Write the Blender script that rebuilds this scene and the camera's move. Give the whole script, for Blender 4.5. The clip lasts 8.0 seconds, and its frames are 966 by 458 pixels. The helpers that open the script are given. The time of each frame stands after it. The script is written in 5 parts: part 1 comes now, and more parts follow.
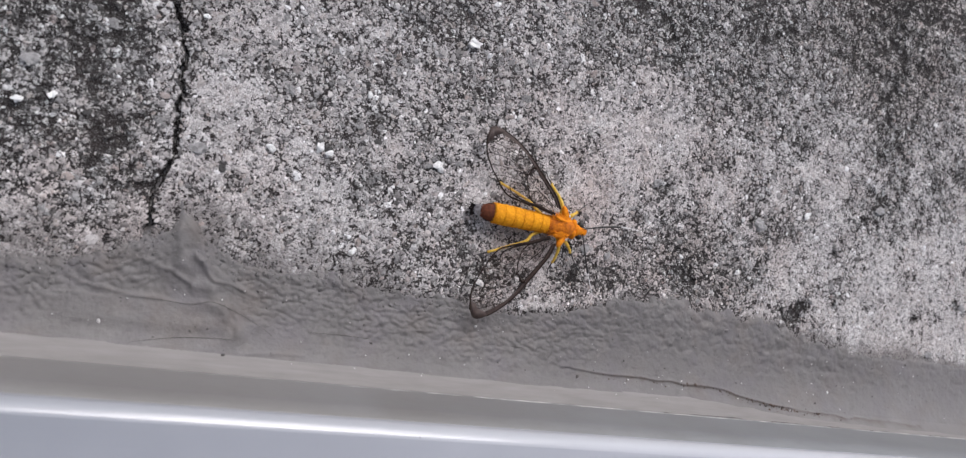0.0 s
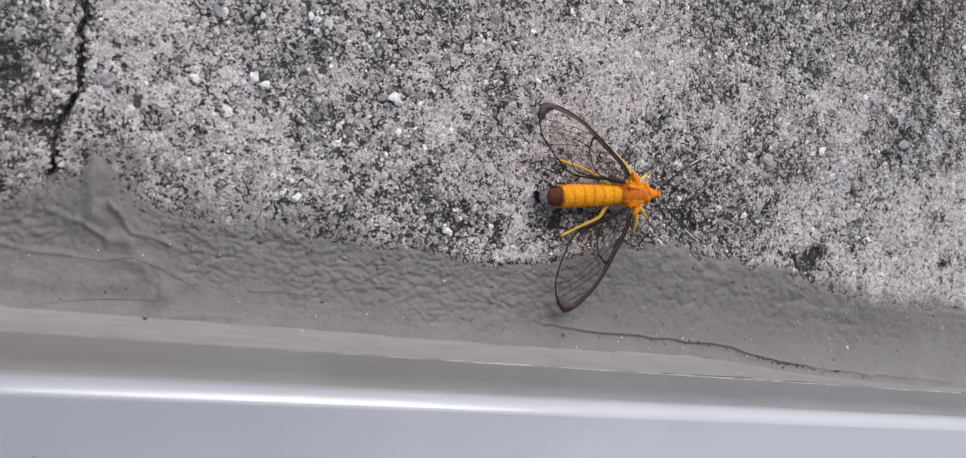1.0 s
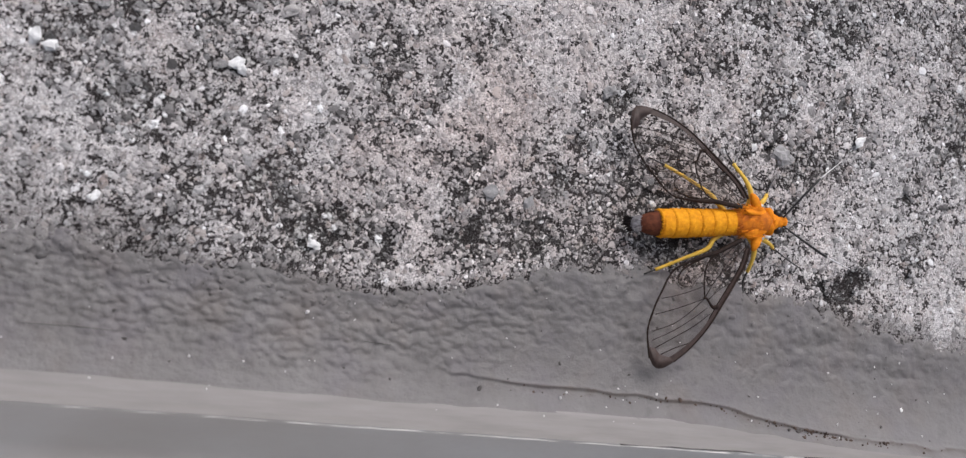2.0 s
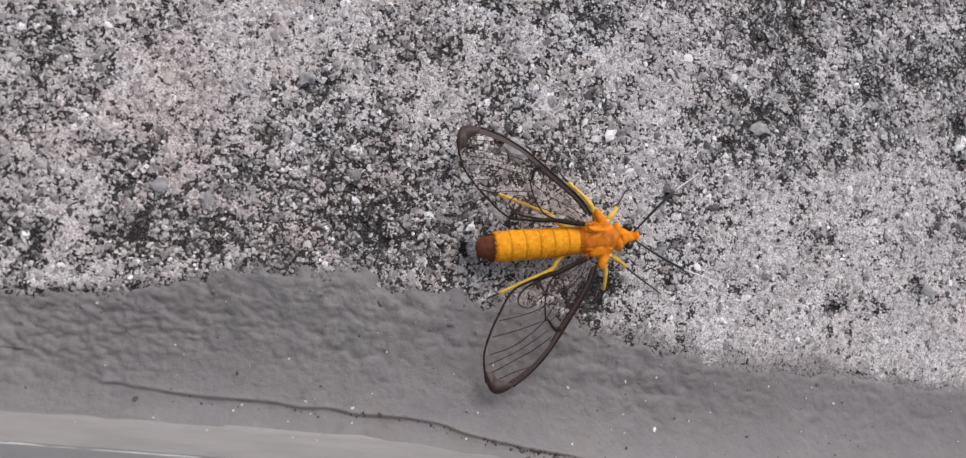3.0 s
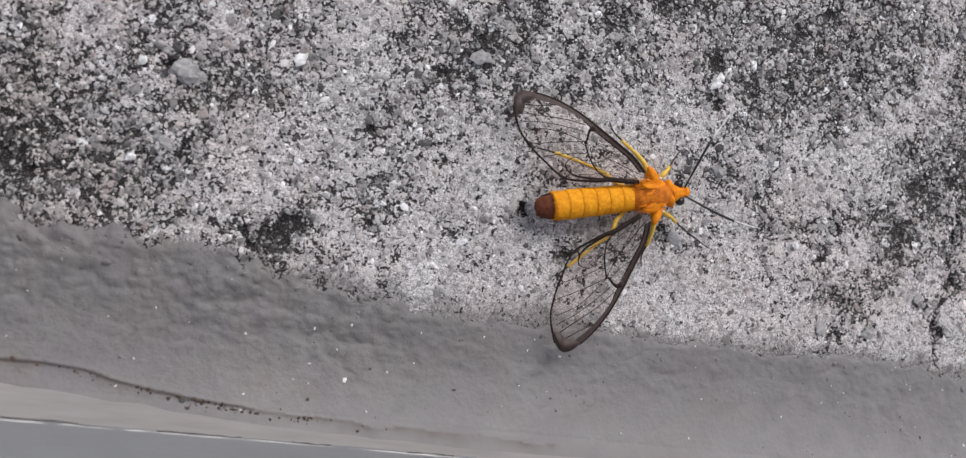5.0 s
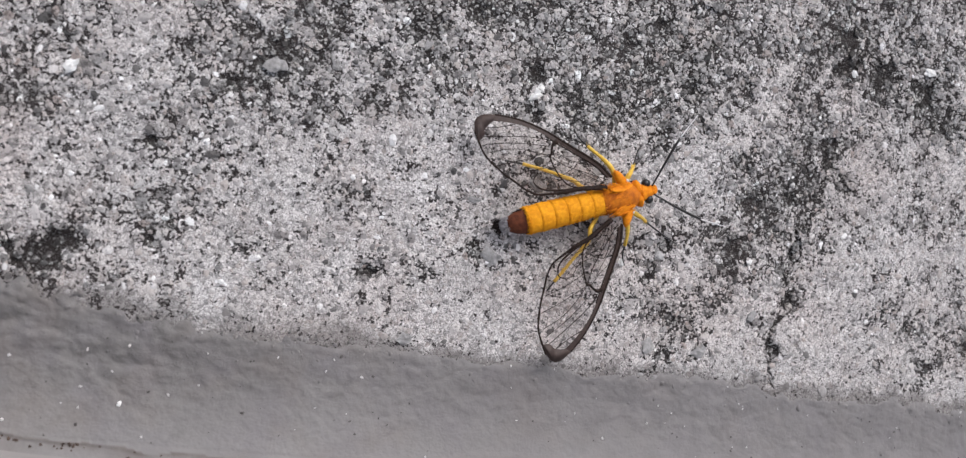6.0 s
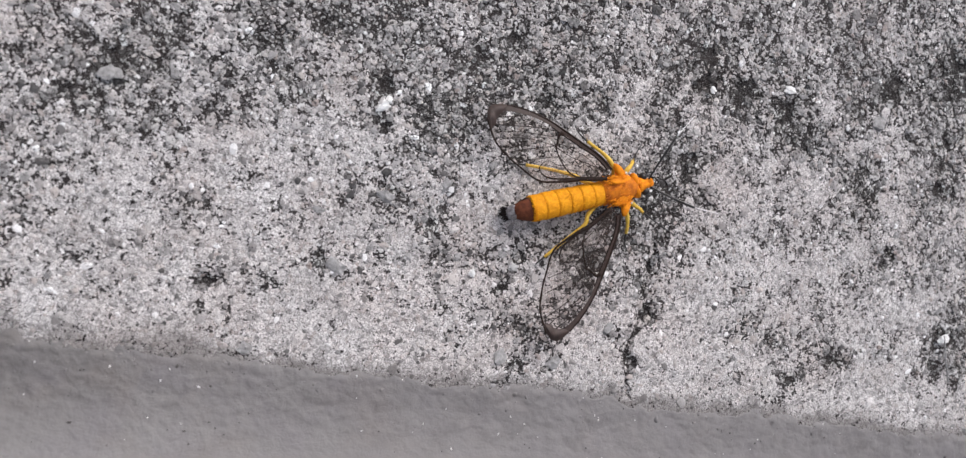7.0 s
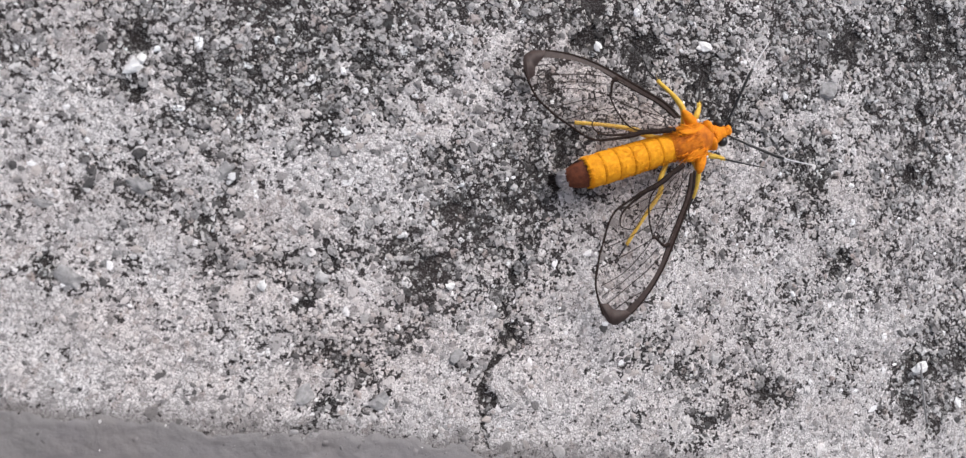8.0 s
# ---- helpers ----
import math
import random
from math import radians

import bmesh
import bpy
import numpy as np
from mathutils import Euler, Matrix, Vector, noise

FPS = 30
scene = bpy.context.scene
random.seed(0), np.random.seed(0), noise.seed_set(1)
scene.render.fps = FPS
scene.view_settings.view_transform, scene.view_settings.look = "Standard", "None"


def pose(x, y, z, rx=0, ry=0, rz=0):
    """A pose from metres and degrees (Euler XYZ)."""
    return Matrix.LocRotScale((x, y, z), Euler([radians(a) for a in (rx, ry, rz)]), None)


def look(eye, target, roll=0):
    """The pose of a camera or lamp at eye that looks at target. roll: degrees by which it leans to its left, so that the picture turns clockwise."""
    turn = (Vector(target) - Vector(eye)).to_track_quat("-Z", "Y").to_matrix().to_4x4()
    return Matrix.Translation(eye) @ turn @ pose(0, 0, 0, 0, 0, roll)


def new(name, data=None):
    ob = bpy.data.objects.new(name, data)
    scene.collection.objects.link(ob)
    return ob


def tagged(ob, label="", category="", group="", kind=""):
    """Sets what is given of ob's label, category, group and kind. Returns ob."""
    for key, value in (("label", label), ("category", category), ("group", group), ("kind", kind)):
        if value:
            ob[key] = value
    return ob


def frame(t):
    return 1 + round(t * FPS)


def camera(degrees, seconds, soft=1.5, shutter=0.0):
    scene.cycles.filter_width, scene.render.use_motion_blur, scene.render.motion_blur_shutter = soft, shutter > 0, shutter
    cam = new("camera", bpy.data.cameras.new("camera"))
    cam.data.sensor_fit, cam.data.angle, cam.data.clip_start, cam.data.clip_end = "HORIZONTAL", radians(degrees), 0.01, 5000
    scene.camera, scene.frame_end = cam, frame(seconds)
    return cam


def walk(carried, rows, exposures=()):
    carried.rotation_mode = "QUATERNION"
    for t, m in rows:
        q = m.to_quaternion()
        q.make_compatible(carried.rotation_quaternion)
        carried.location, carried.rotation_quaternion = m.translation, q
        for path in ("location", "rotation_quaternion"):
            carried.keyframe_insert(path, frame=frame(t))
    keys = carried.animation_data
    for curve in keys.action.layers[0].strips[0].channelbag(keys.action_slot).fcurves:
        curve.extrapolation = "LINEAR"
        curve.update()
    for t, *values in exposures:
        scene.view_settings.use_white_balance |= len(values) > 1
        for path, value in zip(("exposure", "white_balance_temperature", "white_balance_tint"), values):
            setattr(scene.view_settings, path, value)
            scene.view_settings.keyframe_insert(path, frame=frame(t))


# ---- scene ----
MM = 0.001


def mm_pose(x, y, z, rx=0, ry=0, rz=0):
    """A pose from millimetres and degrees."""
    return pose(x * MM, y * MM, z * MM, rx, ry, rz)


# ---- camera ----
cam = camera(64.0, 8.0, soft=1.25)
cam.data.dof.use_dof = True
MOTH = new("moth")                     # the moth's root; the lens is focused on it
cam.data.dof.focus_object, cam.data.dof.aperture_fstop = MOTH, 32.0
walk(cam, [
    (0.0, mm_pose(-91.63, -1.03, 116.31, -0.61, -22.55, 9.02)),
    (0.2, mm_pose(-89.74, -1.49, 112.44, -0.29, -22.40, 8.82)),
    (0.3, mm_pose(-88.28, -1.60, 112.61, -0.26, -22.22, 8.71)),
    (0.5, mm_pose(-86.13, 2.60, 111.45, -1.30, -22.46, 8.88)),
    (0.7, mm_pose(-84.65, 1.38, 108.09, -1.46, -22.39, 7.64)),
    (0.8, mm_pose(-83.40, -0.88, 106.18, -1.77, -22.25, 7.44)),
    (1.0, mm_pose(-79.27, -4.49, 104.32, -1.67, -21.75, 7.15)),
    (1.2, mm_pose(-73.93, -5.05, 101.22, 0.03, -21.42, 7.05)),
    (2.3, mm_pose(-32.57, -2.87, 80.83, 0.76, -14.24, 7.29)),
    (2.5, mm_pose(-20.44, -4.54, 84.92, 1.95, -14.09, 7.15)),
    (2.7, mm_pose(-13.01, -2.50, 87.48, -0.01, -14.17, 7.72)),
    (2.8, mm_pose(-12.58, -0.68, 88.53, -1.48, -13.51, 7.93)),
    (3.0, mm_pose(-10.00, 0.69, 85.71, 1.05, -13.59, 7.73)),
    (3.2, mm_pose(-4.37, 1.66, 88.69, 0.12, -14.15, 8.09)),
    (3.5, mm_pose(-0.01, 0.00, 85.35, -1.66, -12.97, 8.10)),
    (3.7, mm_pose(2.11, -3.36, 85.35, 0.59, -13.61, 7.32)),
    (3.8, mm_pose(5.96, -0.65, 87.15, -0.06, -13.55, 7.52)),
    (4.0, mm_pose(12.92, -3.28, 89.72, 0.50, -14.21, 6.92)),
    (4.2, mm_pose(16.07, -1.43, 92.38, -0.60, -14.00, 7.30)),
    (5.3, mm_pose(31.69, 2.38, 85.25, -1.77, -14.76, 8.89)),
    (5.5, mm_pose(37.27, 2.34, 87.35, -1.87, -15.30, 8.53)),
    (5.7, mm_pose(40.62, 4.19, 87.96, -2.18, -15.38, 9.00)),
    (5.8, mm_pose(42.23, 5.30, 88.09, -1.96, -15.28, 9.11)),
    (6.0, mm_pose(45.08, 8.65, 88.18, -2.75, -15.62, 9.41)),
    (6.2, mm_pose(47.77, 7.18, 86.64, -2.44, -15.73, 9.21)),
    (6.5, mm_pose(53.97, 10.33, 86.51, -1.99, -16.04, 9.78)),
    (6.7, mm_pose(56.10, 12.85, 87.31, -2.45, -17.04, 10.42)),
    (6.8, mm_pose(58.01, 10.85, 89.66, -2.52, -16.81, 9.97)),
    (7.0, mm_pose(60.10, 11.17, 93.12, -2.09, -17.10, 10.03)),
    (7.2, mm_pose(64.33, 16.73, 89.48, -2.40, -16.89, 10.49)),
    (7.5, mm_pose(68.30, 17.95, 85.52, -3.46, -16.95, 10.30)),
    (7.7, mm_pose(75.24, 18.14, 86.00, -3.78, -16.46, 10.05)),
    (7.8, mm_pose(80.40, 17.20, 81.80, -3.74, -15.35, 10.15)),
    (8.0, mm_pose(89.42, 14.60, 77.12, -1.51, -14.29, 9.59)),
], exposures=[(0.0, -0.05, 6270, 12.5), (3.0, -0.01, 6330, 12.5), (4.2, -0.05, 6290, 11.5), (5.5, -0.08, 6320, 11.5), (6.0, 0.02, 6340, 11.5), (7.0, 0.11, 6370, 12), (8.0, 0.18, 6370, 12)])

# ---- world, sun and exposure: an overcast, bright day ----
SUN_ELEVATION, SUN_AZIMUTH = 48.0, 14.0   # degrees; azimuth from +y towards +x
world = bpy.data.worlds.new("overcast_sky")
scene.world = world
world.use_nodes = True
sky = world.node_tree.nodes.new("ShaderNodeTexSky")
sky.sky_type = "NISHITA"
sky.sun_disc = False
sky.sun_elevation, sky.sun_rotation = radians(SUN_ELEVATION), radians(SUN_AZIMUTH)
sky.air_density, sky.dust_density, sky.ozone_density = 1.0, 4.0, 1.0
back = world.node_tree.nodes["Background"]
pale = world.node_tree.nodes.new("ShaderNodeHueSaturation")   # thin cloud: the sky's blue is faint
pale.inputs["Saturation"].default_value = 0.5
world.node_tree.links.new(sky.outputs["Color"], pale.inputs["Color"])
world.node_tree.links.new(pale.outputs["Color"], back.inputs["Color"])
back.inputs["Strength"].default_value = 0.145
sun_data = bpy.data.lights.new("sun", "SUN")
sun_data.energy, sun_data.angle, sun_data.color = 1.2, radians(35), (1.0, 0.97, 0.94)
sun = new("sun", sun_data)
sun.matrix_world = look((0.3 * math.sin(radians(SUN_AZIMUTH)), 0.3 * math.cos(radians(SUN_AZIMUTH)), 0.3 * math.tan(radians(SUN_ELEVATION))), (0, 0, 0))


# ---- material helpers ----
class Nodes:
    """A node material, written in short calls."""

    def __init__(self, name):
        self.mat = bpy.data.materials.new(name)
        self.mat.use_nodes = True
        self.tree = self.mat.node_tree
        self.bsdf = self.tree.nodes["Principled BSDF"]
        self.out = self.tree.nodes["Material Output"]
        self.coord = self.tree.nodes.new("ShaderNodeTexCoord").outputs["Object"]

    def put(self, socket, value):
        if isinstance(value, bpy.types.NodeSocket):
            self.tree.links.new(value, socket)
        else:
            socket.default_value = value

    def noise(self, per_mm, detail=4.0, rough=0.55, vector=None):
        n = self.tree.nodes.new("ShaderNodeTexNoise")
        self.put(n.inputs["Vector"], vector or self.coord)
        n.inputs["Scale"].default_value = per_mm * 1000
        n.inputs["Detail"].default_value, n.inputs["Roughness"].default_value = detail, rough
        return n.outputs["Fac"]

    def cells(self, per_mm, feature="F1", out="Distance"):
        n = self.tree.nodes.new("ShaderNodeTexVoronoi")
        n.feature = feature
        self.put(n.inputs["Vector"], self.coord)
        n.inputs["Scale"].default_value = per_mm * 1000
        return n.outputs[out]

    def attribute(self, name):
        n = self.tree.nodes.new("ShaderNodeAttribute")
        n.attribute_name = name
        return n.outputs["Fac"]

    def island(self):
        return self.tree.nodes.new("ShaderNodeNewGeometry").outputs["Random Per Island"]

    def ramp(self, value, *stops):
        n = self.tree.nodes.new("ShaderNodeValToRGB")
        self.put(n.inputs["Fac"], value)
        bar = n.color_ramp.elements
        while len(bar) < len(stops):
            bar.new(0.5)
        for e, (at, c) in zip(bar, stops):
            e.position = at
            e.color = (*c, 1) if isinstance(c, tuple) else (c, c, c, 1)
        return n.outputs["Color"]

    def math(self, op, a, b=0.0, clamp=False):
        n = self.tree.nodes.new("ShaderNodeMath")
        n.operation, n.use_clamp = op, clamp
        self.put(n.inputs[0], a)
        self.put(n.inputs[1], b)
        return n.outputs[0]

    def mix(self, fac, a, b, mode="MIX"):
        n = self.tree.nodes.new("ShaderNodeMix")
        n.data_type, n.blend_type = "RGBA", mode
        self.put(n.inputs[0], fac)
        for socket, v in ((n.inputs[6], a), (n.inputs[7], b)):
            self.put(socket, (*v, 1) if isinstance(v, tuple) else v)
        return n.outputs[2]

    def bump(self, height, mm, strength=1.0):
        n = self.tree.nodes.new("ShaderNodeBump")
        n.inputs["Strength"].default_value, n.inputs["Distance"].default_value = strength, mm * MM
        self.put(n.inputs["Height"], height)
        self.tree.links.new(n.outputs["Normal"], self.bsdf.inputs["Normal"])

    def done(self, colour, rough, metal=0.0, specular=0.5):
        self.put(self.bsdf.inputs["Base Color"], (*colour, 1) if isinstance(colour, tuple) else colour)
        self.put(self.bsdf.inputs["Roughness"], rough)
        self.bsdf.inputs["Metallic"].default_value = metal
        self.bsdf.inputs["Specular IOR Level"].default_value = specular
        return self.mat


# ---- materials ----
def make_cement():
    n = Nodes("weathered_cement")
    dirt = n.attribute("dirt")
    fine, mid = n.noise(5.2, 3, 0.6), n.noise(0.12, 4)
    pit = n.mix(0.5, n.noise(3.0, 2, 0.55), n.noise(1.15, 3, 0.6))
    light = n.mix(n.ramp(fine, (0.36, 0.0), (0.60, 1.0)), (0.34, 0.326, 0.320), (0.84, 0.812, 0.800))
    cell = n.tree.nodes.new("ShaderNodeTexVoronoi")   # single grains of aggregate, ground flush
    cell.inputs["Scale"].default_value = 2000
    cell.inputs["Randomness"].default_value = 1.0
    n.put(cell.inputs["Vector"], n.coord)
    tint = n.tree.nodes.new("ShaderNodeSeparateColor")
    n.put(tint.inputs[0], cell.outputs["Color"])
    light = n.mix(n.ramp(tint.outputs[0], (0.0, 0.65), (0.16, 0.5), (0.26, 0.0)), light, (0.17, 0.165, 0.165))
    light = n.mix(n.ramp(tint.outputs[1], (0.80, 0.0), (1.0, 0.45)), light, (0.40, 0.33, 0.30))
    light = n.mix(n.ramp(mid, (0.35, 0.0), (0.7, 0.35)), light, (0.30, 0.285, 0.275))
    light = n.mix(n.ramp(n.noise(0.06, 2), (0.5, 0.0), (0.75, 0.25)), light, (0.50, 0.40, 0.36))
    dark = n.mix(n.ramp(n.noise(0.05, 3), (0.35, 0.0), (0.65, 1.0)), (0.0080, 0.0058, 0.0057), (0.024, 0.0182, 0.0176))
    dark = n.mix(n.ramp(fine, (0.53, 0.0), (0.65, 0.65)), dark, (0.20, 0.191, 0.188))
    light = n.mix(n.ramp(dirt, (0.30, 0.0), (0.75, 0.8)), light, n.mix(1.0, light, (0.92, 0.975, 0.955), "MULTIPLY"))   # a film of algae in the damp, dirty parts
    light = n.mix(n.attribute("rust"), light, n.mix(1.0, light, (1.0, 0.925, 0.895), "MULTIPLY"))
    light = n.mix(n.math("MULTIPLY", n.attribute("wash"), 0.75), light, (0.17, 0.158, 0.152))   # thin grey paint over the sand
    grow = n.math("ADD", pit, n.math("MULTIPLY", n.math("MINIMUM", n.math("SUBTRACT", dirt, 0.15), 0.30), 0.34))
    grow = n.math("ADD", grow, n.math("MULTIPLY", n.math("MAXIMUM", n.math("SUBTRACT", dirt, 0.72), 0.0), 0.8))
    mask = n.ramp(grow, (0.522, 0.0), (0.555, 0.97))
    warp = n.tree.nodes.new("ShaderNodeMix")
    warp.data_type = "VECTOR"
    wobble = n.tree.nodes.new("ShaderNodeTexNoise")
    wobble.inputs["Scale"].default_value = 900
    n.put(wobble.inputs["Vector"], n.coord)
    warp.inputs[0].default_value = 0.0009
    n.put(warp.inputs[4], n.coord)
    n.put(warp.inputs[5], wobble.outputs["Color"])
    crease = n.tree.nodes.new("ShaderNodeTexVoronoi")
    crease.feature = "DISTANCE_TO_EDGE"
    crease.inputs["Scale"].default_value = 1700
    n.put(crease.inputs["Vector"], warp.outputs[1])
    thin = n.math("SUBTRACT", crease.outputs["Distance"], n.math("MULTIPLY", n.ramp(n.noise(1.1, 3), (0.42, 0.0), (0.62, 1.0)), 0.10))
    mask = n.math("MAXIMUM", mask, n.ramp(thin, (0.0, 0.38), (0.05, 0.0)))
    n.bump(n.mix(0.5, fine, pit), 0.25, 0.9)
    return n.done(n.mix(mask, light, dark), 0.95, specular=0.1)


def make_grain():
    n = Nodes("sand_grain")
    dirt, r = n.attribute("dirt"), n.island()
    base = n.ramp(r, (0.0, (0.07, 0.068, 0.067)), (0.13, (0.20, 0.19, 0.187)), (0.32, (0.34, 0.322, 0.315)),
                  (0.70, (0.56, 0.535, 0.525)), (0.82, (0.42, 0.375, 0.35)), (0.95, (0.72, 0.705, 0.70)), (1.0, (0.88, 0.88, 0.88)))
    fine = n.noise(2.6, 4, 0.62)
    grow = n.math("ADD", fine, n.math("MULTIPLY", n.math("SUBTRACT", dirt, 0.15), 0.22))
    grow = n.math("ADD", grow, n.math("MULTIPLY", n.math("MAXIMUM", n.math("SUBTRACT", dirt, 0.52), 0.0), 0.12))
    mask = n.ramp(grow, (0.55, 0.0), (0.66, 0.9))
    n.bump(fine, 0.12, 0.8)
    base = n.mix(n.ramp(dirt, (0.30, 0.0), (0.75, 0.8)), base, n.mix(1.0, base, (0.92, 0.975, 0.955), "MULTIPLY"))
    base = n.mix(n.attribute("rust"), base, n.mix(1.0, base, (1.0, 0.925, 0.895), "MULTIPLY"))
    base = n.mix(n.math("MULTIPLY", n.attribute("wash"), 0.75), base, (0.17, 0.158, 0.152))
    return n.done(n.mix(mask, base, (0.030, 0.026, 0.025)), 0.8, specular=0.25)


def make_aggregate():
    """Rounded sand stones: each a grey of its own, faintly mottled."""
    n = Nodes("aggregate_stone")
    own = n.tree.nodes.new("ShaderNodeObjectInfo").outputs["Random"]
    pick = n.math("FRACT", n.math("ADD", n.island(), own))
    base = n.ramp(pick, (0.0, (0.16, 0.158, 0.157)), (0.25, (0.27, 0.265, 0.262)), (0.50, (0.36, 0.35, 0.345)), (0.70, (0.44, 0.41, 0.395)), (0.82, (0.33, 0.27, 0.245)), (0.92, (0.52, 0.505, 0.495)), (1.0, (0.66, 0.65, 0.645)))
    mottle = n.noise(1.6, 4, 0.6)
    base = n.mix(n.ramp(mottle, (0.35, 0.0), (0.7, 0.45)), base, (0.20, 0.195, 0.19))
    base = n.mix(n.ramp(n.noise(4.0, 3, 0.6), (0.50, 0.0), (0.70, 0.5)), base, (0.62, 0.60, 0.59))
    n.bump(n.noise(3.0, 4, 0.6), 0.10, 0.7)
    soot = n.math("ADD", n.noise(2.2, 4, 0.62), n.math("MULTIPLY", n.math("SUBTRACT", n.attribute("dirt"), 0.15), 0.22))
    base = n.mix(n.ramp(soot, (0.55, 0.0), (0.66, 0.85)), base, (0.035, 0.031, 0.030))
    base = n.mix(n.attribute("rust"), base, n.mix(1.0, base, (1.0, 0.925, 0.895), "MULTIPLY"))
    return n.done(base, 0.85, specular=0.2)


def make_coat():
    n = Nodes("grey_paint_skim")
    big, mid, fine = n.noise(0.05, 4), n.noise(0.35, 4), n.noise(1.8, 4, 0.6)
    c = n.mix(n.ramp(big, (0.35, 0.0), (0.65, 1.0)), (0.132, 0.124, 0.121), (0.172, 0.163, 0.159))
    c = n.mix(n.ramp(mid, (0.45, 0.0), (0.75, 0.5)), c, (0.125, 0.118, 0.115))
    c = n.mix(n.ramp(n.cells(0.35), (0.0, 0.9), (0.055, 0.0)), c, (0.10, 0.095, 0.09))
    c = n.mix(n.ramp(n.noise(0.8, 3, 0.6), (0.53, 0.0), (0.70, 0.7)), c, (0.105, 0.098, 0.095))
    c = n.mix(n.ramp(n.noise(0.9, 4, 0.65), (0.58, 0.0), (0.75, 0.35)), c, (0.27, 0.26, 0.255))
    split = n.tree.nodes.new("ShaderNodeSeparateXYZ")   # thin paint over the sand is brown; by the rail a sky sheen is painted in, paler
    n.put(split.inputs[0], n.coord)
    # thick: how far the painted sky sheen reaches up from the rail
    thick = n.math("ADD", split.outputs["Y"], n.math("MULTIPLY", n.math("SUBTRACT", n.noise(0.10, 3), 0.5), 0.010))
    thick = n.math("ADD", thick, n.math("MULTIPLY", n.ramp(n.math("MULTIPLY", split.outputs["X"], 20.0), (0.0, 1.0), (1.0, 0.20)), 0.0045))
    thick = n.ramp(n.math("MULTIPLY", n.math("ADD", thick, 0.018), 125.0), (0.0, 1.0), (1.0, 0.0))
    c = n.mix(n.math("MULTIPLY", thick, 0.45), c, n.mix(n.ramp(big, (0.35, 0.0), (0.65, 1.0)), (0.235, 0.226, 0.224), (0.275, 0.268, 0.27)))
    c = n.mix(n.ramp(n.noise(0.16, 3), (0.48, 0.0), (0.68, 0.5)), c, (0.150, 0.138, 0.148))   # faint violet and brown clouds in the paint
    c = n.mix(n.ramp(n.noise(0.11, 3, 0.6), (0.50, 0.0), (0.70, 0.5)), c, (0.165, 0.142, 0.128))
    c = n.mix(n.ramp(n.math("MULTIPLY", split.outputs["X"], 10.0), (0.35, 0.0), (1.0, 0.6)), c, n.mix(n.ramp(mid, (0.35, 0.0), (0.65, 1.0)), (0.190, 0.179, 0.179), (0.250, 0.238, 0.238)))   # paler along +x: the gloss of a slanting view, put into the colour
    # brown dirt and the ridge's own shade, in one dark colour
    c = n.mix(n.math("MULTIPLY", n.attribute("soil_shade"), 0.6), c, (0.085, 0.062, 0.050))
    n.bump(n.mix(0.35, n.noise(0.6, 3, 0.5), fine), 0.32, 0.9)
    return n.done(c, n.ramp(mid, (0.3, 0.46), (0.7, 0.66)), specular=0.4)


def make_sealant(name, dark, light):
    n = Nodes(name)
    stretch = n.tree.nodes.new("ShaderNodeMapping")
    stretch.inputs["Scale"].default_value = (0.12, 1.0, 1.0)
    n.put(stretch.inputs["Vector"], n.coord)
    streak, fine = n.noise(1.2, 4, 0.6, stretch.outputs["Vector"]), n.noise(2.0, 4)
    n.bump(n.mix(0.3, streak, fine), 0.08, 0.5)
    return n.done(n.mix(n.ramp(streak, (0.3, 0.0), (0.7, 1.0)), dark, light), 0.5, specular=0.4)


def make_face():
    """Satin paint on the rail's face: brown grey, the sky's cool cast painted in further along."""
    n = Nodes("satin_grey_paint")
    split = n.tree.nodes.new("ShaderNodeSeparateXYZ")
    n.put(split.inputs[0], n.coord)
    fine, big = n.noise(1.4, 4), n.noise(0.06, 4)
    along = n.math("ADD", split.outputs["X"], n.math("MULTIPLY", n.math("SUBTRACT", big, 0.5), 0.08))
    brown_grey = n.mix(n.ramp(big, (0.35, 0.0), (0.65, 1.0)), (0.195, 0.188, 0.184), (0.225, 0.219, 0.217))
    sky_tinted = n.mix(n.ramp(big, (0.35, 0.0), (0.65, 1.0)), (0.198, 0.205, 0.214), (0.232, 0.240, 0.250))
    c = n.mix(n.ramp(n.math("MULTIPLY", n.math("ADD", along, 0.075), 12.0), (0.0, 0.0), (1.0, 1.0)), brown_grey, sky_tinted)
    c = n.mix(n.ramp(fine, (0.55, 0.0), (0.75, 0.3)), c, (0.17, 0.165, 0.16))
    n.bump(fine, 0.03, 0.4)
    return n.done(c, 0.4, specular=0.4)


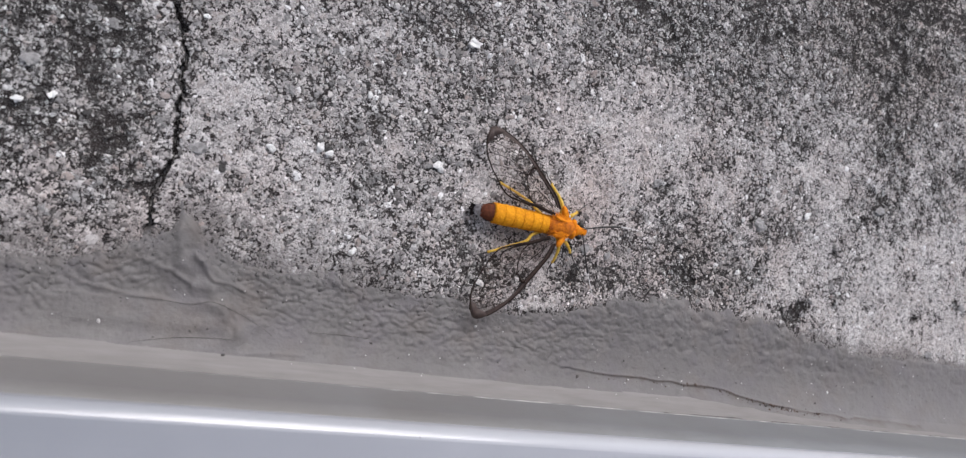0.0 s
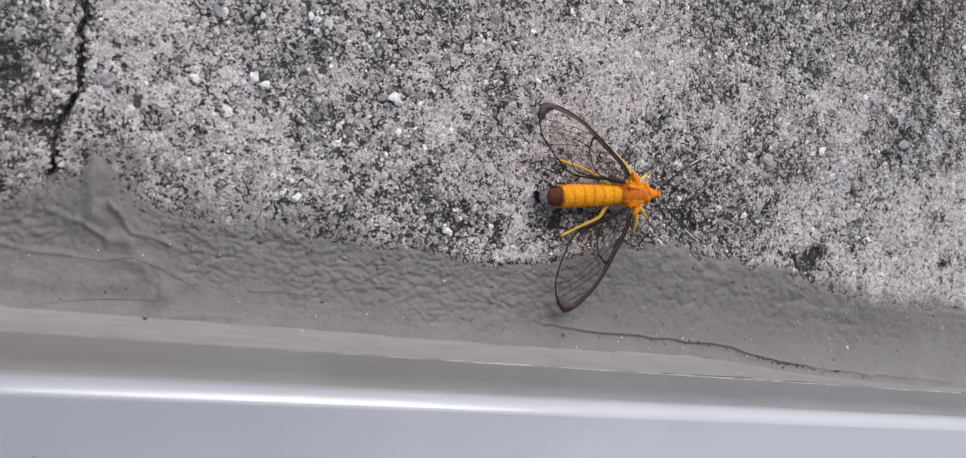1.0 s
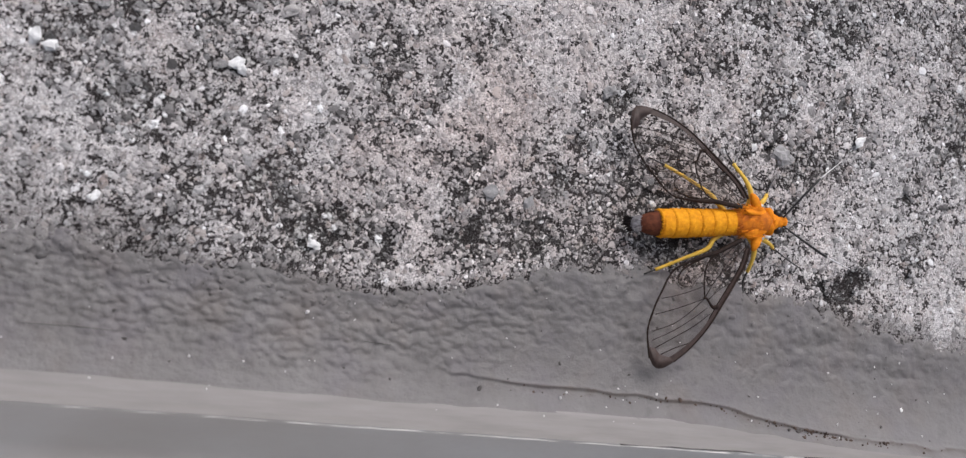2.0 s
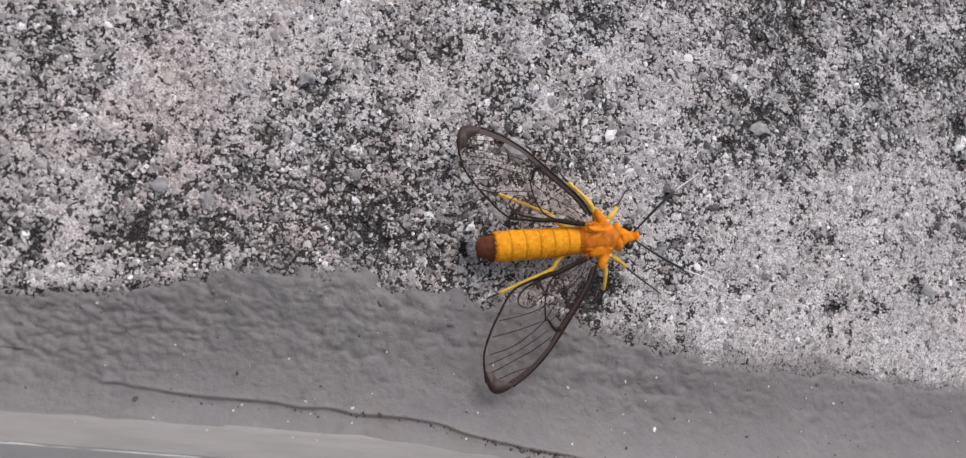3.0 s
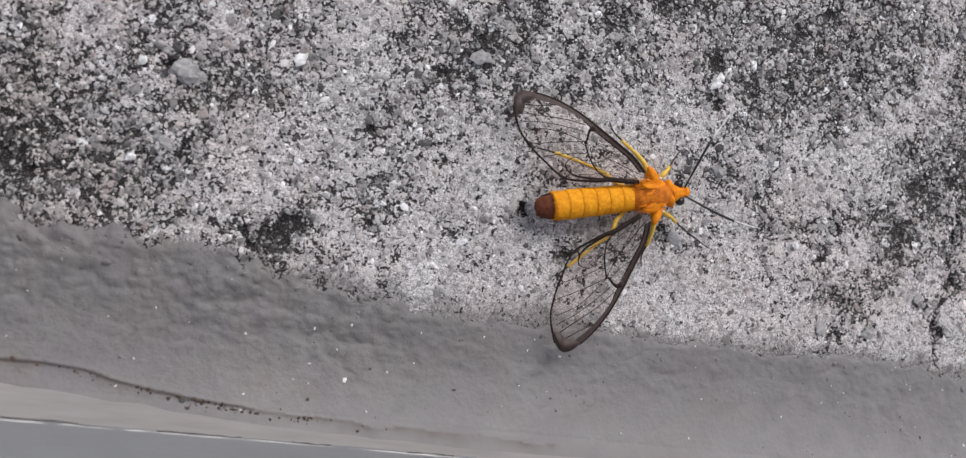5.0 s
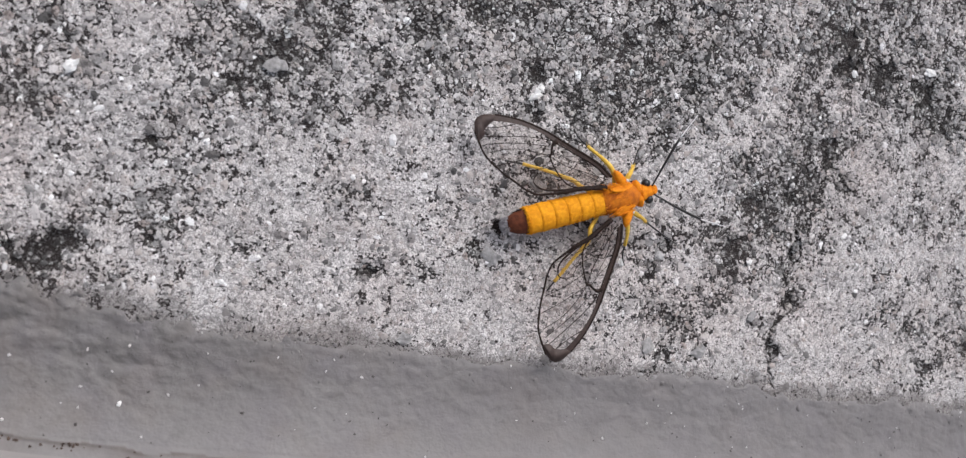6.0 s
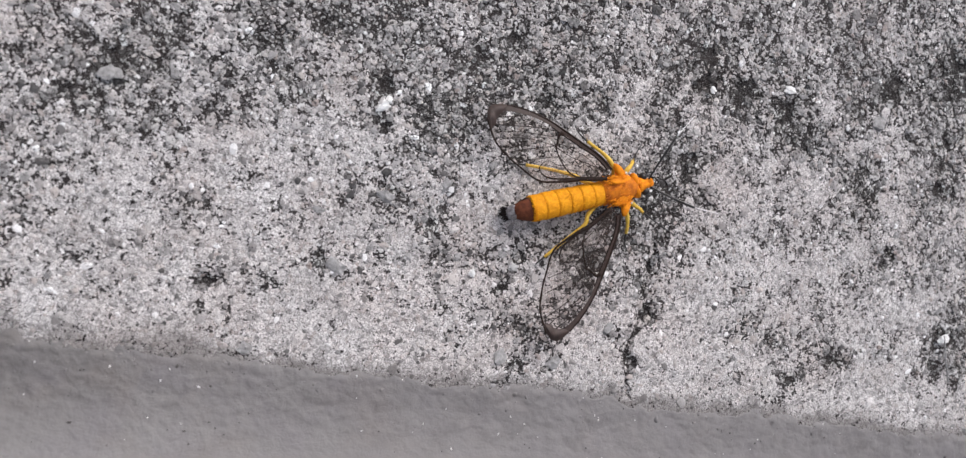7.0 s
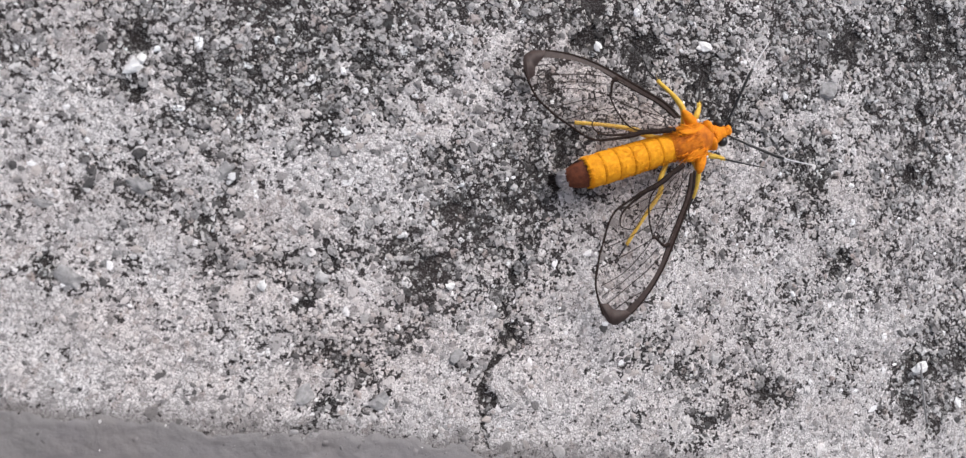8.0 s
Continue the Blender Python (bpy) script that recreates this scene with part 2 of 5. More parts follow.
def make_white_enamel():
    n = Nodes("white_enamelled_metal")
    n.bump(n.noise(0.5, 3), 0.02, 0.3)
    split = n.tree.nodes.new("ShaderNodeSeparateXYZ")
    n.put(split.inputs[0], n.coord)
    along = n.math("ADD", split.outputs["X"], n.math("MULTIPLY", n.math("SUBTRACT", n.noise(0.03, 3), 0.5), 0.10))
    c = n.mix(n.ramp(n.math("MULTIPLY", n.math("ADD", along, 0.14), 8.0), (0.0, 0.0), (1.0, 1.0)), (0.27, 0.285, 0.315), (0.50, 0.51, 0.545))   # dark to pale along the rail: an uneven reflection painted into the enamel
    c = n.mix(n.ramp(n.cells(0.22), (0.0, 0.9), (0.03, 0.0)), c, (0.10, 0.10, 0.10))
    return n.done(c, n.ramp(n.noise(0.2, 3), (0.3, 0.12), (0.7, 0.18)), specular=0.9)


def make_plain(name, dark, light, per_mm, rough, bump_mm=0.05, specular=0.5):
    n = Nodes(name)
    f = n.noise(per_mm, 4, 0.6)
    n.bump(f, bump_mm, 0.8)
    return n.done(n.mix(n.ramp(f, (0.3, 0.0), (0.7, 1.0)), dark, light), rough, specular=specular)


def make_membrane():
    n = Nodes("clear_wing_membrane")
    n.done((0.42, 0.33, 0.28), 0.25)
    clear = n.tree.nodes.new("ShaderNodeBsdfTransparent")
    clear.inputs["Color"].default_value = (0.985, 0.975, 0.97, 1)
    blend = n.tree.nodes.new("ShaderNodeMixShader")
    n.put(blend.inputs[0], n.ramp(n.noise(0.5, 3), (0.3, 0.012), (0.7, 0.03)))
    n.tree.links.new(clear.outputs[0], blend.inputs[1])
    n.tree.links.new(n.bsdf.outputs[0], blend.inputs[2])
    n.tree.links.new(blend.outputs[0], n.out.inputs["Surface"])
    return n.mat


CEMENT, GRAIN, AGGREGATE, COAT, ENAMEL = make_cement(), make_grain(), make_aggregate(), make_coat(), make_white_enamel()
MEMBRANE = make_membrane()
SEALANT = make_sealant("grey_sealant", (0.215, 0.203, 0.197), (0.265, 0.250, 0.243))
FACE = make_face()
RIM = make_sealant("whitish_sealant", (0.45, 0.435, 0.425), (0.65, 0.63, 0.62))
QUARTZ = make_plain("white_quartz", (0.66, 0.65, 0.63), (0.86, 0.86, 0.85), 1.2, 0.5)
PEBBLE = make_plain("grey_pebble", (0.17, 0.166, 0.164), (0.40, 0.39, 0.386), 1.6, 0.75)
BRISTLE = make_plain("dark_bristle", (0.035, 0.031, 0.029), (0.10, 0.09, 0.085), 0.5, 0.6)
SOIL = make_plain("brown_dirt", (0.030, 0.020, 0.016), (0.110, 0.075, 0.058), 1.0, 0.9)
ORANGE = make_plain("orange_scales", (0.67, 0.240, 0.003), (0.89, 0.395, 0.010), 2.2, 0.75, 0.10, 0.25)
JOINT = make_plain("dark_orange_joint", (0.52, 0.165, 0.003), (0.72, 0.28, 0.007), 2.2, 0.85, 0.05, 0.2)
FIERY = make_plain("reddish_orange_scales", (0.66, 0.18, 0.003), (0.88, 0.31, 0.008), 2.0, 0.75, 0.10, 0.25)
THORAX = make_plain("deep_orange_scales", (0.36, 0.085, 0.010), (0.80, 0.25, 0.010), 1.0, 0.8, 0.15, 0.25)
BROWN = make_plain("brown_scales", (0.07, 0.018, 0.008), (0.16, 0.045, 0.018), 2.0, 0.8, 0.08, 0.3)
WHITE = make_plain("white_scales", (0.12, 0.11, 0.115), (0.40, 0.38, 0.39), 1.8, 0.85, 0.12, 0.2)
TIP = make_plain("brown_wing_tip", (0.036, 0.022, 0.018), (0.066, 0.041, 0.034), 2.5, 0.6, 0.03)
VEIN = make_plain("dark_wing_scales", (0.012, 0.008, 0.007), (0.040, 0.026, 0.021), 3.0, 0.7, 0.03, 0.12)
BAND = make_plain("dull_brown_wing_scales", (0.030, 0.019, 0.016), (0.070, 0.046, 0.038), 2.5, 0.65, 0.03, 0.2)
TUFT = make_plain("blackish_brown_scales", (0.006, 0.005, 0.006), (0.022, 0.014, 0.013), 2.0, 0.8, 0.05, 0.2)
PALE = make_plain("white_hair_scales", (0.55, 0.54, 0.54), (0.80, 0.79, 0.79), 2.0, 0.7, 0.03, 0.3)
YELLOW = make_plain("yellow_leg_scales", (0.68, 0.40, 0.03), (0.82, 0.56, 0.10), 2.0, 0.7, 0.04)
BLACK = make_plain("glossy_black", (0.008, 0.007, 0.007), (0.02, 0.017, 0.016), 3.0, 0.3, 0.02)


# ---- building helpers ----
def part(name, bm, material, parent=None, label="", smooth=True):
    """Links a bmesh, in millimetres, as one mesh object."""
    me = bpy.data.meshes.new(name)
    bmesh.ops.scale(bm, vec=(MM, MM, MM), verts=bm.verts)
    bmesh.ops.recalc_face_normals(bm, faces=bm.faces)
    bm.to_mesh(me)
    bm.free()
    me.materials.append(material)
    if smooth:
        me.polygons.foreach_set("use_smooth", [True] * len(me.polygons))
    ob = new(name, me)
    ob.parent = parent
    if label:
        ob["label"] = label
    return ob


def mesh_from_arrays(name, verts, faces, material, smooth=True, **fields):
    """A mesh object from arrays of places in millimetres and of faces with equal counts of corners."""
    me = bpy.data.meshes.new(name)
    nf, k = faces.shape
    me.vertices.add(len(verts))
    me.vertices.foreach_set("co", (verts * MM).astype(np.float32).ravel())
    me.loops.add(nf * k)
    me.loops.foreach_set("vertex_index", faces.astype(np.int32).ravel())
    me.polygons.add(nf)
    me.polygons.foreach_set("loop_start", np.arange(0, nf * k, k, dtype=np.int32))
    me.polygons.foreach_set("loop_total", np.full(nf, k, dtype=np.int32))
    me.update(calc_edges=True)
    me.polygons.foreach_set("use_smooth", np.full(nf, smooth))
    for field, values in fields.items():
        me.attributes.new(field, "FLOAT", "POINT").data.foreach_set("value", values.astype(np.float32))
    me.materials.append(material)
    return new(name, me)


def lattice_noise(x, y, size, seed):
    """Smooth noise from -1 to 1 with cells of that size in millimetres."""
    table = np.random.RandomState(seed).uniform(-1, 1, (256, 256))
    u, v = x / size + 1000.37, y / size + 1000.71
    i, j = np.floor(u).astype(int), np.floor(v).astype(int)
    a, b = u - i, v - j
    a, b = a * a * (3 - 2 * a), b * b * (3 - 2 * b)
    at = lambda p, q: table[p % 256, q % 256]
    return (at(i, j) * (1 - a) + at(i + 1, j) * a) * (1 - b) + (at(i, j + 1) * (1 - a) + at(i + 1, j + 1) * a) * b


def cloud_noise(x, y, size, seed, octaves=4):
    total, weight = 0.0, 1.0
    for n in range(octaves):
        total = total + weight * lattice_noise(x, y, size / 2**n, seed + n)
        weight *= 0.55
    return total


def dome_noise(x, y, size, seed):
    """Rounded lumps, one to each cell of that size: 0 between them, 1 on top."""
    rng = np.random.RandomState(seed)
    jx, jy, jr = rng.uniform(0.1, 0.9, (128, 128)), rng.uniform(0.1, 0.9, (128, 128)), rng.uniform(0.35, 0.85, (128, 128))
    u, v = x / size + 640.3, y / size + 640.7
    i, j = np.floor(u).astype(int), np.floor(v).astype(int)
    best = np.zeros(x.shape)
    for di in (-1, 0, 1):
        for dj in (-1, 0, 1):
            p, q = (i + di) % 128, (j + dj) % 128
            d = np.hypot(u - i - di - jx[p, q], v - j - dj - jy[p, q]) / jr[p, q]
            best = np.maximum(best, np.clip(1 - d * d, 0, 1) ** 0.8 * (0.5 + 0.6 * jr[p, q]))
    return best


def step_up(lo, hi, v):
    t = np.clip((v - lo) / (hi - lo), 0, 1)
    return t * t * (3 - 2 * t)


def off_line(x, y, line):
    """Distance to a polyline, and the signed distance above it."""
    best, side = np.full(x.shape, 1e9), np.zeros(x.shape)
    for (ax, ay), (bx, by) in zip(line, line[1:]):
        dx, dy = bx - ax, by - ay
        t = np.clip(((x - ax) * dx + (y - ay) * dy) / (dx * dx + dy * dy), 0, 1)
        d = np.hypot(x - ax - t * dx, y - ay - t * dy)
        s = np.sign((y - ay) * dx - (x - ax) * dy)
        near = d < best
        best, side = np.where(near, d, best), np.where(near, s, side)
    return best, side * best


def tube(bm, line, radii, sides=6):
    """A round, tapering tube along a line, closed at its ends."""
    pts = [Vector(p) for p in line]
    rings = []
    for n, p in enumerate(pts):
        way = (pts[min(n + 1, len(pts) - 1)] - pts[max(n - 1, 0)]).normalized()
        a = way.cross(Vector((0, 0, 1)) if abs(way.z) < 0.9 else Vector((1, 0, 0))).normalized()
        b = way.cross(a)
        r = radii[n] if isinstance(radii, (list, tuple)) else radii
        rings.append([bm.verts.new(p + r * (math.cos(2 * math.pi * k / sides) * a + math.sin(2 * math.pi * k / sides) * b)) for k in range(sides)])
    for r0, r1 in zip(rings, rings[1:]):
        for k in range(sides):
            bm.faces.new((r0[k], r0[(k + 1) % sides], r1[(k + 1) % sides], r1[k]))
    bm.faces.new(rings[0])
    bm.faces.new(rings[-1])
    return bm


def smooth_line(points, per=6):
    """A smooth line through the points (Catmull-Rom)."""
    p = [Vector(q) for q in points]
    p = [2 * p[0] - p[1]] + p + [2 * p[-1] - p[-2]]
    out = []
    for n in range(1, len(p) - 2):
        a, b, c, d = p[n - 1:n + 3]
        for k in range(per):
            t = k / per
            out.append(0.5 * (2 * b + (c - a) * t + (2 * a - 5 * b + 4 * c - d) * t**2 + (3 * b - a - 3 * c + d) * t**3))
    return out + [p[-2]]


def rock(bm, place, size, seed, rough=0.25, flat=0.6):
    """An angular stone, a jittered icosphere."""
    rng = random.Random(seed)
    made = bmesh.ops.create_icosphere(bm, subdivisions=2, radius=1.0)["verts"]
    turn = Euler((rng.uniform(-0.3, 0.3), rng.uniform(-0.3, 0.3), rng.uniform(0, 6.3))).to_matrix()
    for v in made:
        v.co *= 1 + rough * (noise.noise(v.co * 1.4 + Vector((seed * 3.1, 0, 0))) * 1.6 + 0.7 * noise.noise(v.co * 3.7 + Vector((0, seed * 1.7, 0))))
        c = Vector((v.co.x * size * 1.15, v.co.y * size * 0.85, v.co.z * size * flat))
        v.co = Vector(place) + turn @ c
    return bm


# ---- the ledge: fields that shape it ----
X0, X1 = -160.0, 225.0
EDGE = ((-160, -9.5), (-110, -9.2), (-96, -6.0), (-92, -3.0), (-88.5, -0.8), (-85, -2.8), (-80, -5.4), (-75, -5.9), (-51, -6.6), (-35, -7.4), (-21, -5.6), (-16, -2.8), (-4, -1.6), (1, -3.1),
        (18, -3.2), (25, -5.1), (38, -7.1), (75, -7.0), (110, -6.9), (150, -6.4), (225, -6.2))
CRACK = ((-99, 75), (-97, 45), (-94.4, 29.8), (-92.7, 24.9), (-92.0, 18.9), (-91.5, 9.5), (-92.6, 4.8), (-93.5, 1.8), (-92.9, -1.4), (-92.3, -8))
CRACK_FORK = ((-101.0, 5.0), (-98.2, 2.9), (-95.9, 2.3), (-93.4, 1.9))
CRACK_THIN = ((117, 24), (114.6, 16.8), (113.6, 14.7), (114.3, 11.5), (113.1, 8.8), (113.2, 6.2), (112.4, 2.8), (112.1, -1.1), (112.5, -6.2))
# Stains and clean patches: place, radius and how much darker (or, below zero, cleaner) the cement is, from one end of the ledge to the other.
STAINS_BLACK = ((-35.4, -2.3, 1.5, 0.55), (-0.9, 3.2, 1.4, 0.6), (8.4, 15.0, 0.9, 0.5), (11.9, 15.1, 1.0, 0.85), (12.0, 16.8, 0.7, 0.7), (20.9, -1.4, 0.8, 0.5), (23.8, -1.4, 1.6, 0.75), (25.6, -1.5, 1.4, 0.6),
                (32.9, 12.0, 0.9, 0.5), (58.0, 0.5, 0.9, 0.6), (63.1, -5.8, 0.4, 0.5), (70.2, 7.1, 0.5, 0.6), (72.5, 27.7, 1.4, 0.8), (72.8, 23.7, 1.1, 0.5), (81.1, 20.8, 0.3, 0.8), (81.3, 19.1, 0.3, 0.6),
                (92.6, 7.1, 1.0, 0.7), (99.1, 1.3, 0.6, 0.5), (101.1, -2.7, 0.9, 0.5), (112.8, 9.1, 1.1, 0.5), (113.9, 21.9, 2.0, 0.5), (114.9, 5.6, 1.3, 0.5), (114.9, 16.2, 0.7, 0.6), (115.5, 26.0, 1.4, 0.5),)
STAINS_BLACK_2 = ((116.7, 36.3, 1.1, 0.6), (117.8, 36.7, 1.7, 0.7), (146.7, 2.0, 2.7, 0.45), (152.9, 18.7, 2.4, 0.5), (160.8, 37.8, 1.6, 0.5), (169.8, 9.8, 3.4, 0.45),)
STAINS_DARK = ((-97.7, 11.5, 4.0, 0.3), (-95.1, 4.3, 2.4, 0.35), (-52.0, 14.1, 1.0, 0.4), (-45.1, -2.4, 1.7, 0.35), (-43.9, 24.3, 1.3, 0.4), (-41.9, -1.3, 2.4, 0.4), (-36.1, 29.7, 2.8, 0.35), (-27.3, 0.1, 2.5, 0.4),
               (-26.5, 8.1, 1.9, 0.3), (-26.0, 4.2, 2.2, 0.3), (-19.1, 0.6, 3.3, 0.35), (-17.4, 7.3, 2.3, 0.35), (-12.5, 0.8, 4.1, 0.35), (-11.0, 17.0, 2.5, 0.3), (-7.4, 7.0, 1.9, 0.4), (-5.9, 3.1, 3.5, 0.35),
               (-3.3, 3.6, 2.6, 0.4), (-1.0, 5.3, 1.9, 0.4), (0.3, 22.3, 1.1, 0.3), (5.2, 7.7, 2.0, 0.3), (25.8, -0.6, 1.2, 0.4), (34.8, 2.6, 1.3, 0.35), (39.4, 19.8, 1.7, 0.3), (41.5, 58.9, 15.5, 0.3),)
STAINS_DARK_2 = ((42.9, 19.1, 2.0, 0.3), (44.9, 23.7, 3.4, 0.4), (47.4, 26.4, 2.8, 0.35), (48.3, 28.7, 3.1, 0.35), (51.8, 8.1, 0.7, 0.3), (54.6, 20.6, 1.2, 0.3), (57.0, -2.2, 0.6, 0.4), (57.0, 10.4, 1.0, 0.3),
                 (63.1, 24.7, 1.9, 0.3), (67.2, 32.9, 3.6, 0.3), (70.7, 5.9, 1.1, 0.4), (71.7, 24.2, 0.9, 0.4), (72.4, -2.0, 0.7, 0.4), (74.0, 23.4, 0.9, 0.4), (81.7, 24.0, 3.1, 0.3), (82.4, 11.0, 1.1, 0.3),
                 (83.0, 31.2, 2.9, 0.3), (83.6, 17.1, 0.8, 0.4), (83.7, 27.2, 3.5, 0.3), (89.2, 33.9, 5.0, 0.3), (94.0, 10.1, 1.2, 0.3), (96.1, -5.9, 0.7, 0.3), (96.5, -3.6, 0.8, 0.35), (98.2, 3.3, 0.9, 0.35),)
STAINS_DARK_3 = ((99.3, -0.1, 1.0, 0.4), (103.5, 9.1, 1.1, 0.3), (103.8, 11.3, 1.6, 0.35), (104.6, 21.5, 1.6, 0.4), (107.3, 17.5, 3.9, 0.4), (108.5, 2.4, 0.6, 0.4), (109.1, 14.6, 2.6, 0.3), (111.7, 18.9, 2.6, 0.35),
                 (111.9, -1.9, 0.7, 0.4), (112.3, 27.5, 2.6, 0.35), (113.6, 11.8, 0.9, 0.4), (115.9, 23.6, 4.6, 0.35), (116.3, 40.2, 2.7, 0.3), (120.3, 22.6, 2.3, 0.35), (124.1, 37.3, 2.8, 0.3), (131.8, 36.2, 3.6, 0.4),
                 (134.5, 34.0, 2.9, 0.4), (149.9, 44.4, 3.1, 0.35), (158.9, 47.9, 4.1, 0.3), (163.9, 46.0, 2.1, 0.4), (165.5, 3.2, 1.6, 0.4), (165.5, 7.7, 2.5, 0.35), (170.3, 2.2, 2.5, 0.3),)
STAINS_GREY = ((-110.3, 20.4, 6.1, 0.15), (-105.6, 9.1, 3.1, 0.25), (-103.1, 2.0, 3.9, 0.15), (-102.8, 14.7, 5.5, 0.2), (-101.8, 8.2, 6.3, 0.25), (-81.4, 23.2, 3.6, 0.15), (-68.2, 14.9, 5.7, 0.08), (-63.4, 9.1, 3.8, 0.1),
               (-63.3, 20.7, 3.9, 0.1), (-57.7, 36.8, 6.1, 0.15), (-55.8, 18.3, 3.0, 0.15), (-54.0, 39.8, 4.1, 0.2), (-47.9, 1.8, 3.1, 0.2), (-43.3, 28.1, 5.4, 0.15), (-38.1, 16.5, 3.1, 0.25), (-33.9, 16.7, 2.5, 0.2),
               (-31.7, 13.8, 2.5, 0.1), (-27.1, 29.5, 3.4, 0.1), (-26.9, 20.1, 2.3, 0.2), (-23.9, 2.0, 4.6, 0.2), (-20.4, 10.5, 2.0, 0.25), (-11.4, 45.5, 11.3, 0.2), (-10.5, 5.9, 3.4, 0.25), (-10.5, 11.5, 2.1, 0.25),)
STAINS_GREY_2 = ((-8.3, 16.1, 1.7, 0.25), (-5.0, 5.8, 10.0, 0.25), (-3.0, 37.1, 7.7, 0.15), (2.4, 23.8, 1.8, 0.2), (4.0, 11.6, 1.7, 0.25), (6.7, 3.9, 5.2, 0.25), (8.7, 16.6, 1.4, 0.2), (9.3, 52.0, 10.9, 0.2),
                 (15.0, 9.9, 1.7, 0.2), (15.2, 13.5, 2.4, 0.25), (19.9, 15.7, 2.1, 0.15), (27.8, 4.6, 1.5, 0.15), (35.3, 23.7, 1.9, 0.25), (39.1, 25.1, 3.1, 0.25), (40.7, 20.9, 2.1, 0.2), (42.0, 21.1, 1.6, 0.15),
                 (43.0, 17.3, 1.7, 0.2), (45.8, 34.0, 4.4, 0.2), (55.3, 21.3, 1.1, 0.25), (55.4, 10.9, 1.4, 0.2), (59.7, 31.0, 4.2, 0.25), (60.6, 25.4, 2.1, 0.2), (72.8, 35.0, 3.0, 0.25), (75.7, 31.9, 1.9, 0.2),)
STAINS_GREY_3 = ((76.8, 15.0, 1.4, 0.25), (78.0, 20.8, 1.7, 0.2), (79.2, 6.4, 1.1, 0.2), (82.2, 27.3, 1.6, 0.2), (83.0, 14.0, 2.3, 0.15), (86.2, 24.7, 3.3, 0.15), (87.3, 28.8, 2.5, 0.2), (91.3, 27.0, 3.0, 0.25),
                 (94.2, 31.0, 3.4, 0.25), (96.1, 2.4, 2.1, 0.25), (96.3, 35.9, 4.2, 0.15), (97.0, 25.7, 1.2, 0.2), (100.6, 11.4, 1.9, 0.2), (101.8, 25.2, 2.6, 0.12), (102.4, 32.7, 3.5, 0.2), (102.9, 20.6, 2.5, 0.2),
                 (110.6, 1.7, 1.4, 0.25), (110.9, 23.5, 1.8, 0.25), (111.0, 30.8, 4.4, 0.15), (113.1, 38.8, 2.7, 0.25), (135.2, 4.2, 2.9, 0.2), (138.2, 0.4, 2.9, 0.2), (140.6, 44.5, 3.8, 0.25), (142.8, 19.3, 3.0, 0.15),)
STAINS_GREY_4 = ((143.3, 38.6, 2.3, 0.2), (153.7, 37.9, 2.4, 0.2),)
CLEAN_PATCHES = ((-87.7, 19.9, 3.4, -0.08), (-80.4, 28.0, 6.3, -0.1), (-70.2, 27.7, 5.7, -0.08), (-42.4, 14.4, 2.4, -0.1), (-42.0, 7.4, 2.4, -0.08), (-30.9, 4.1, 2.5, -0.1), (-20.0, 16.8, 9.5, -0.12), (-17.3, 16.5, 4.0, -0.12),
                 (-15.4, 28.7, 12.2, -0.15), (1.3, 18.0, 3.3, -0.12), (11.6, -1.2, 4.1, -0.1), (16.4, 20.9, 2.8, -0.15), (21.1, 5.8, 3.6, -0.12), (22.0, 25.4, 4.8, -0.12), (28.1, 8.3, 3.7, -0.15), (28.4, 5.7, 2.4, -0.15),
                 (30.0, 23.4, 3.0, -0.1), (40.8, 5.0, 4.1, -0.15), (43.5, -4.6, 4.7, -0.2), (47.0, 9.5, 5.6, -0.22), (52.7, 0.2, 4.8, -0.2), (58.4, 5.6, 5.9, -0.22), (59.7, 13.0, 5.8, -0.18), (61.4, -1.1, 5.8, -0.2),)
CLEAN_PATCHES_2 = ((63.3, 13.6, 5.7, -0.12), (64.7, 29.4, 3.8, -0.1), (67.2, -2.0, 6.1, -0.22), (67.7, 26.6, 2.6, -0.2), (68.0, 18.3, 5.2, -0.12), (68.8, 3.2, 4.2, -0.2), (76.8, -1.3, 6.8, -0.2), (81.8, 3.9, 4.5, -0.15),
                   (85.1, -4.1, 4.7, -0.15), (88.7, 13.8, 3.5, -0.1), (98.0, 19.6, 3.5, -0.1), (98.8, 7.4, 3.1, -0.15), (102.0, 25.5, 3.1, -0.15), (104.3, 31.0, 2.5, -0.1), (106.7, -2.3, 5.1, -0.15), (108.2, 3.9, 3.6, -0.15),
                   (119.6, 1.1, 5.4, -0.15), (121.3, 11.2, 3.4, -0.25), (122.9, 7.5, 4.8, -0.2), (123.3, 20.9, 5.6, -0.2), (130.8, 11.9, 4.3, -0.15), (137.6, 25.5, 3.0, -0.15), (152.9, 9.2, 3.9, -0.1), (153.7, 28.3, 4.8, -0.2),)
CLEAN_PATCHES_3 = ((157.1, 33.4, 4.0, -0.15), (165.5, 27.4, 5.0, -0.25),)
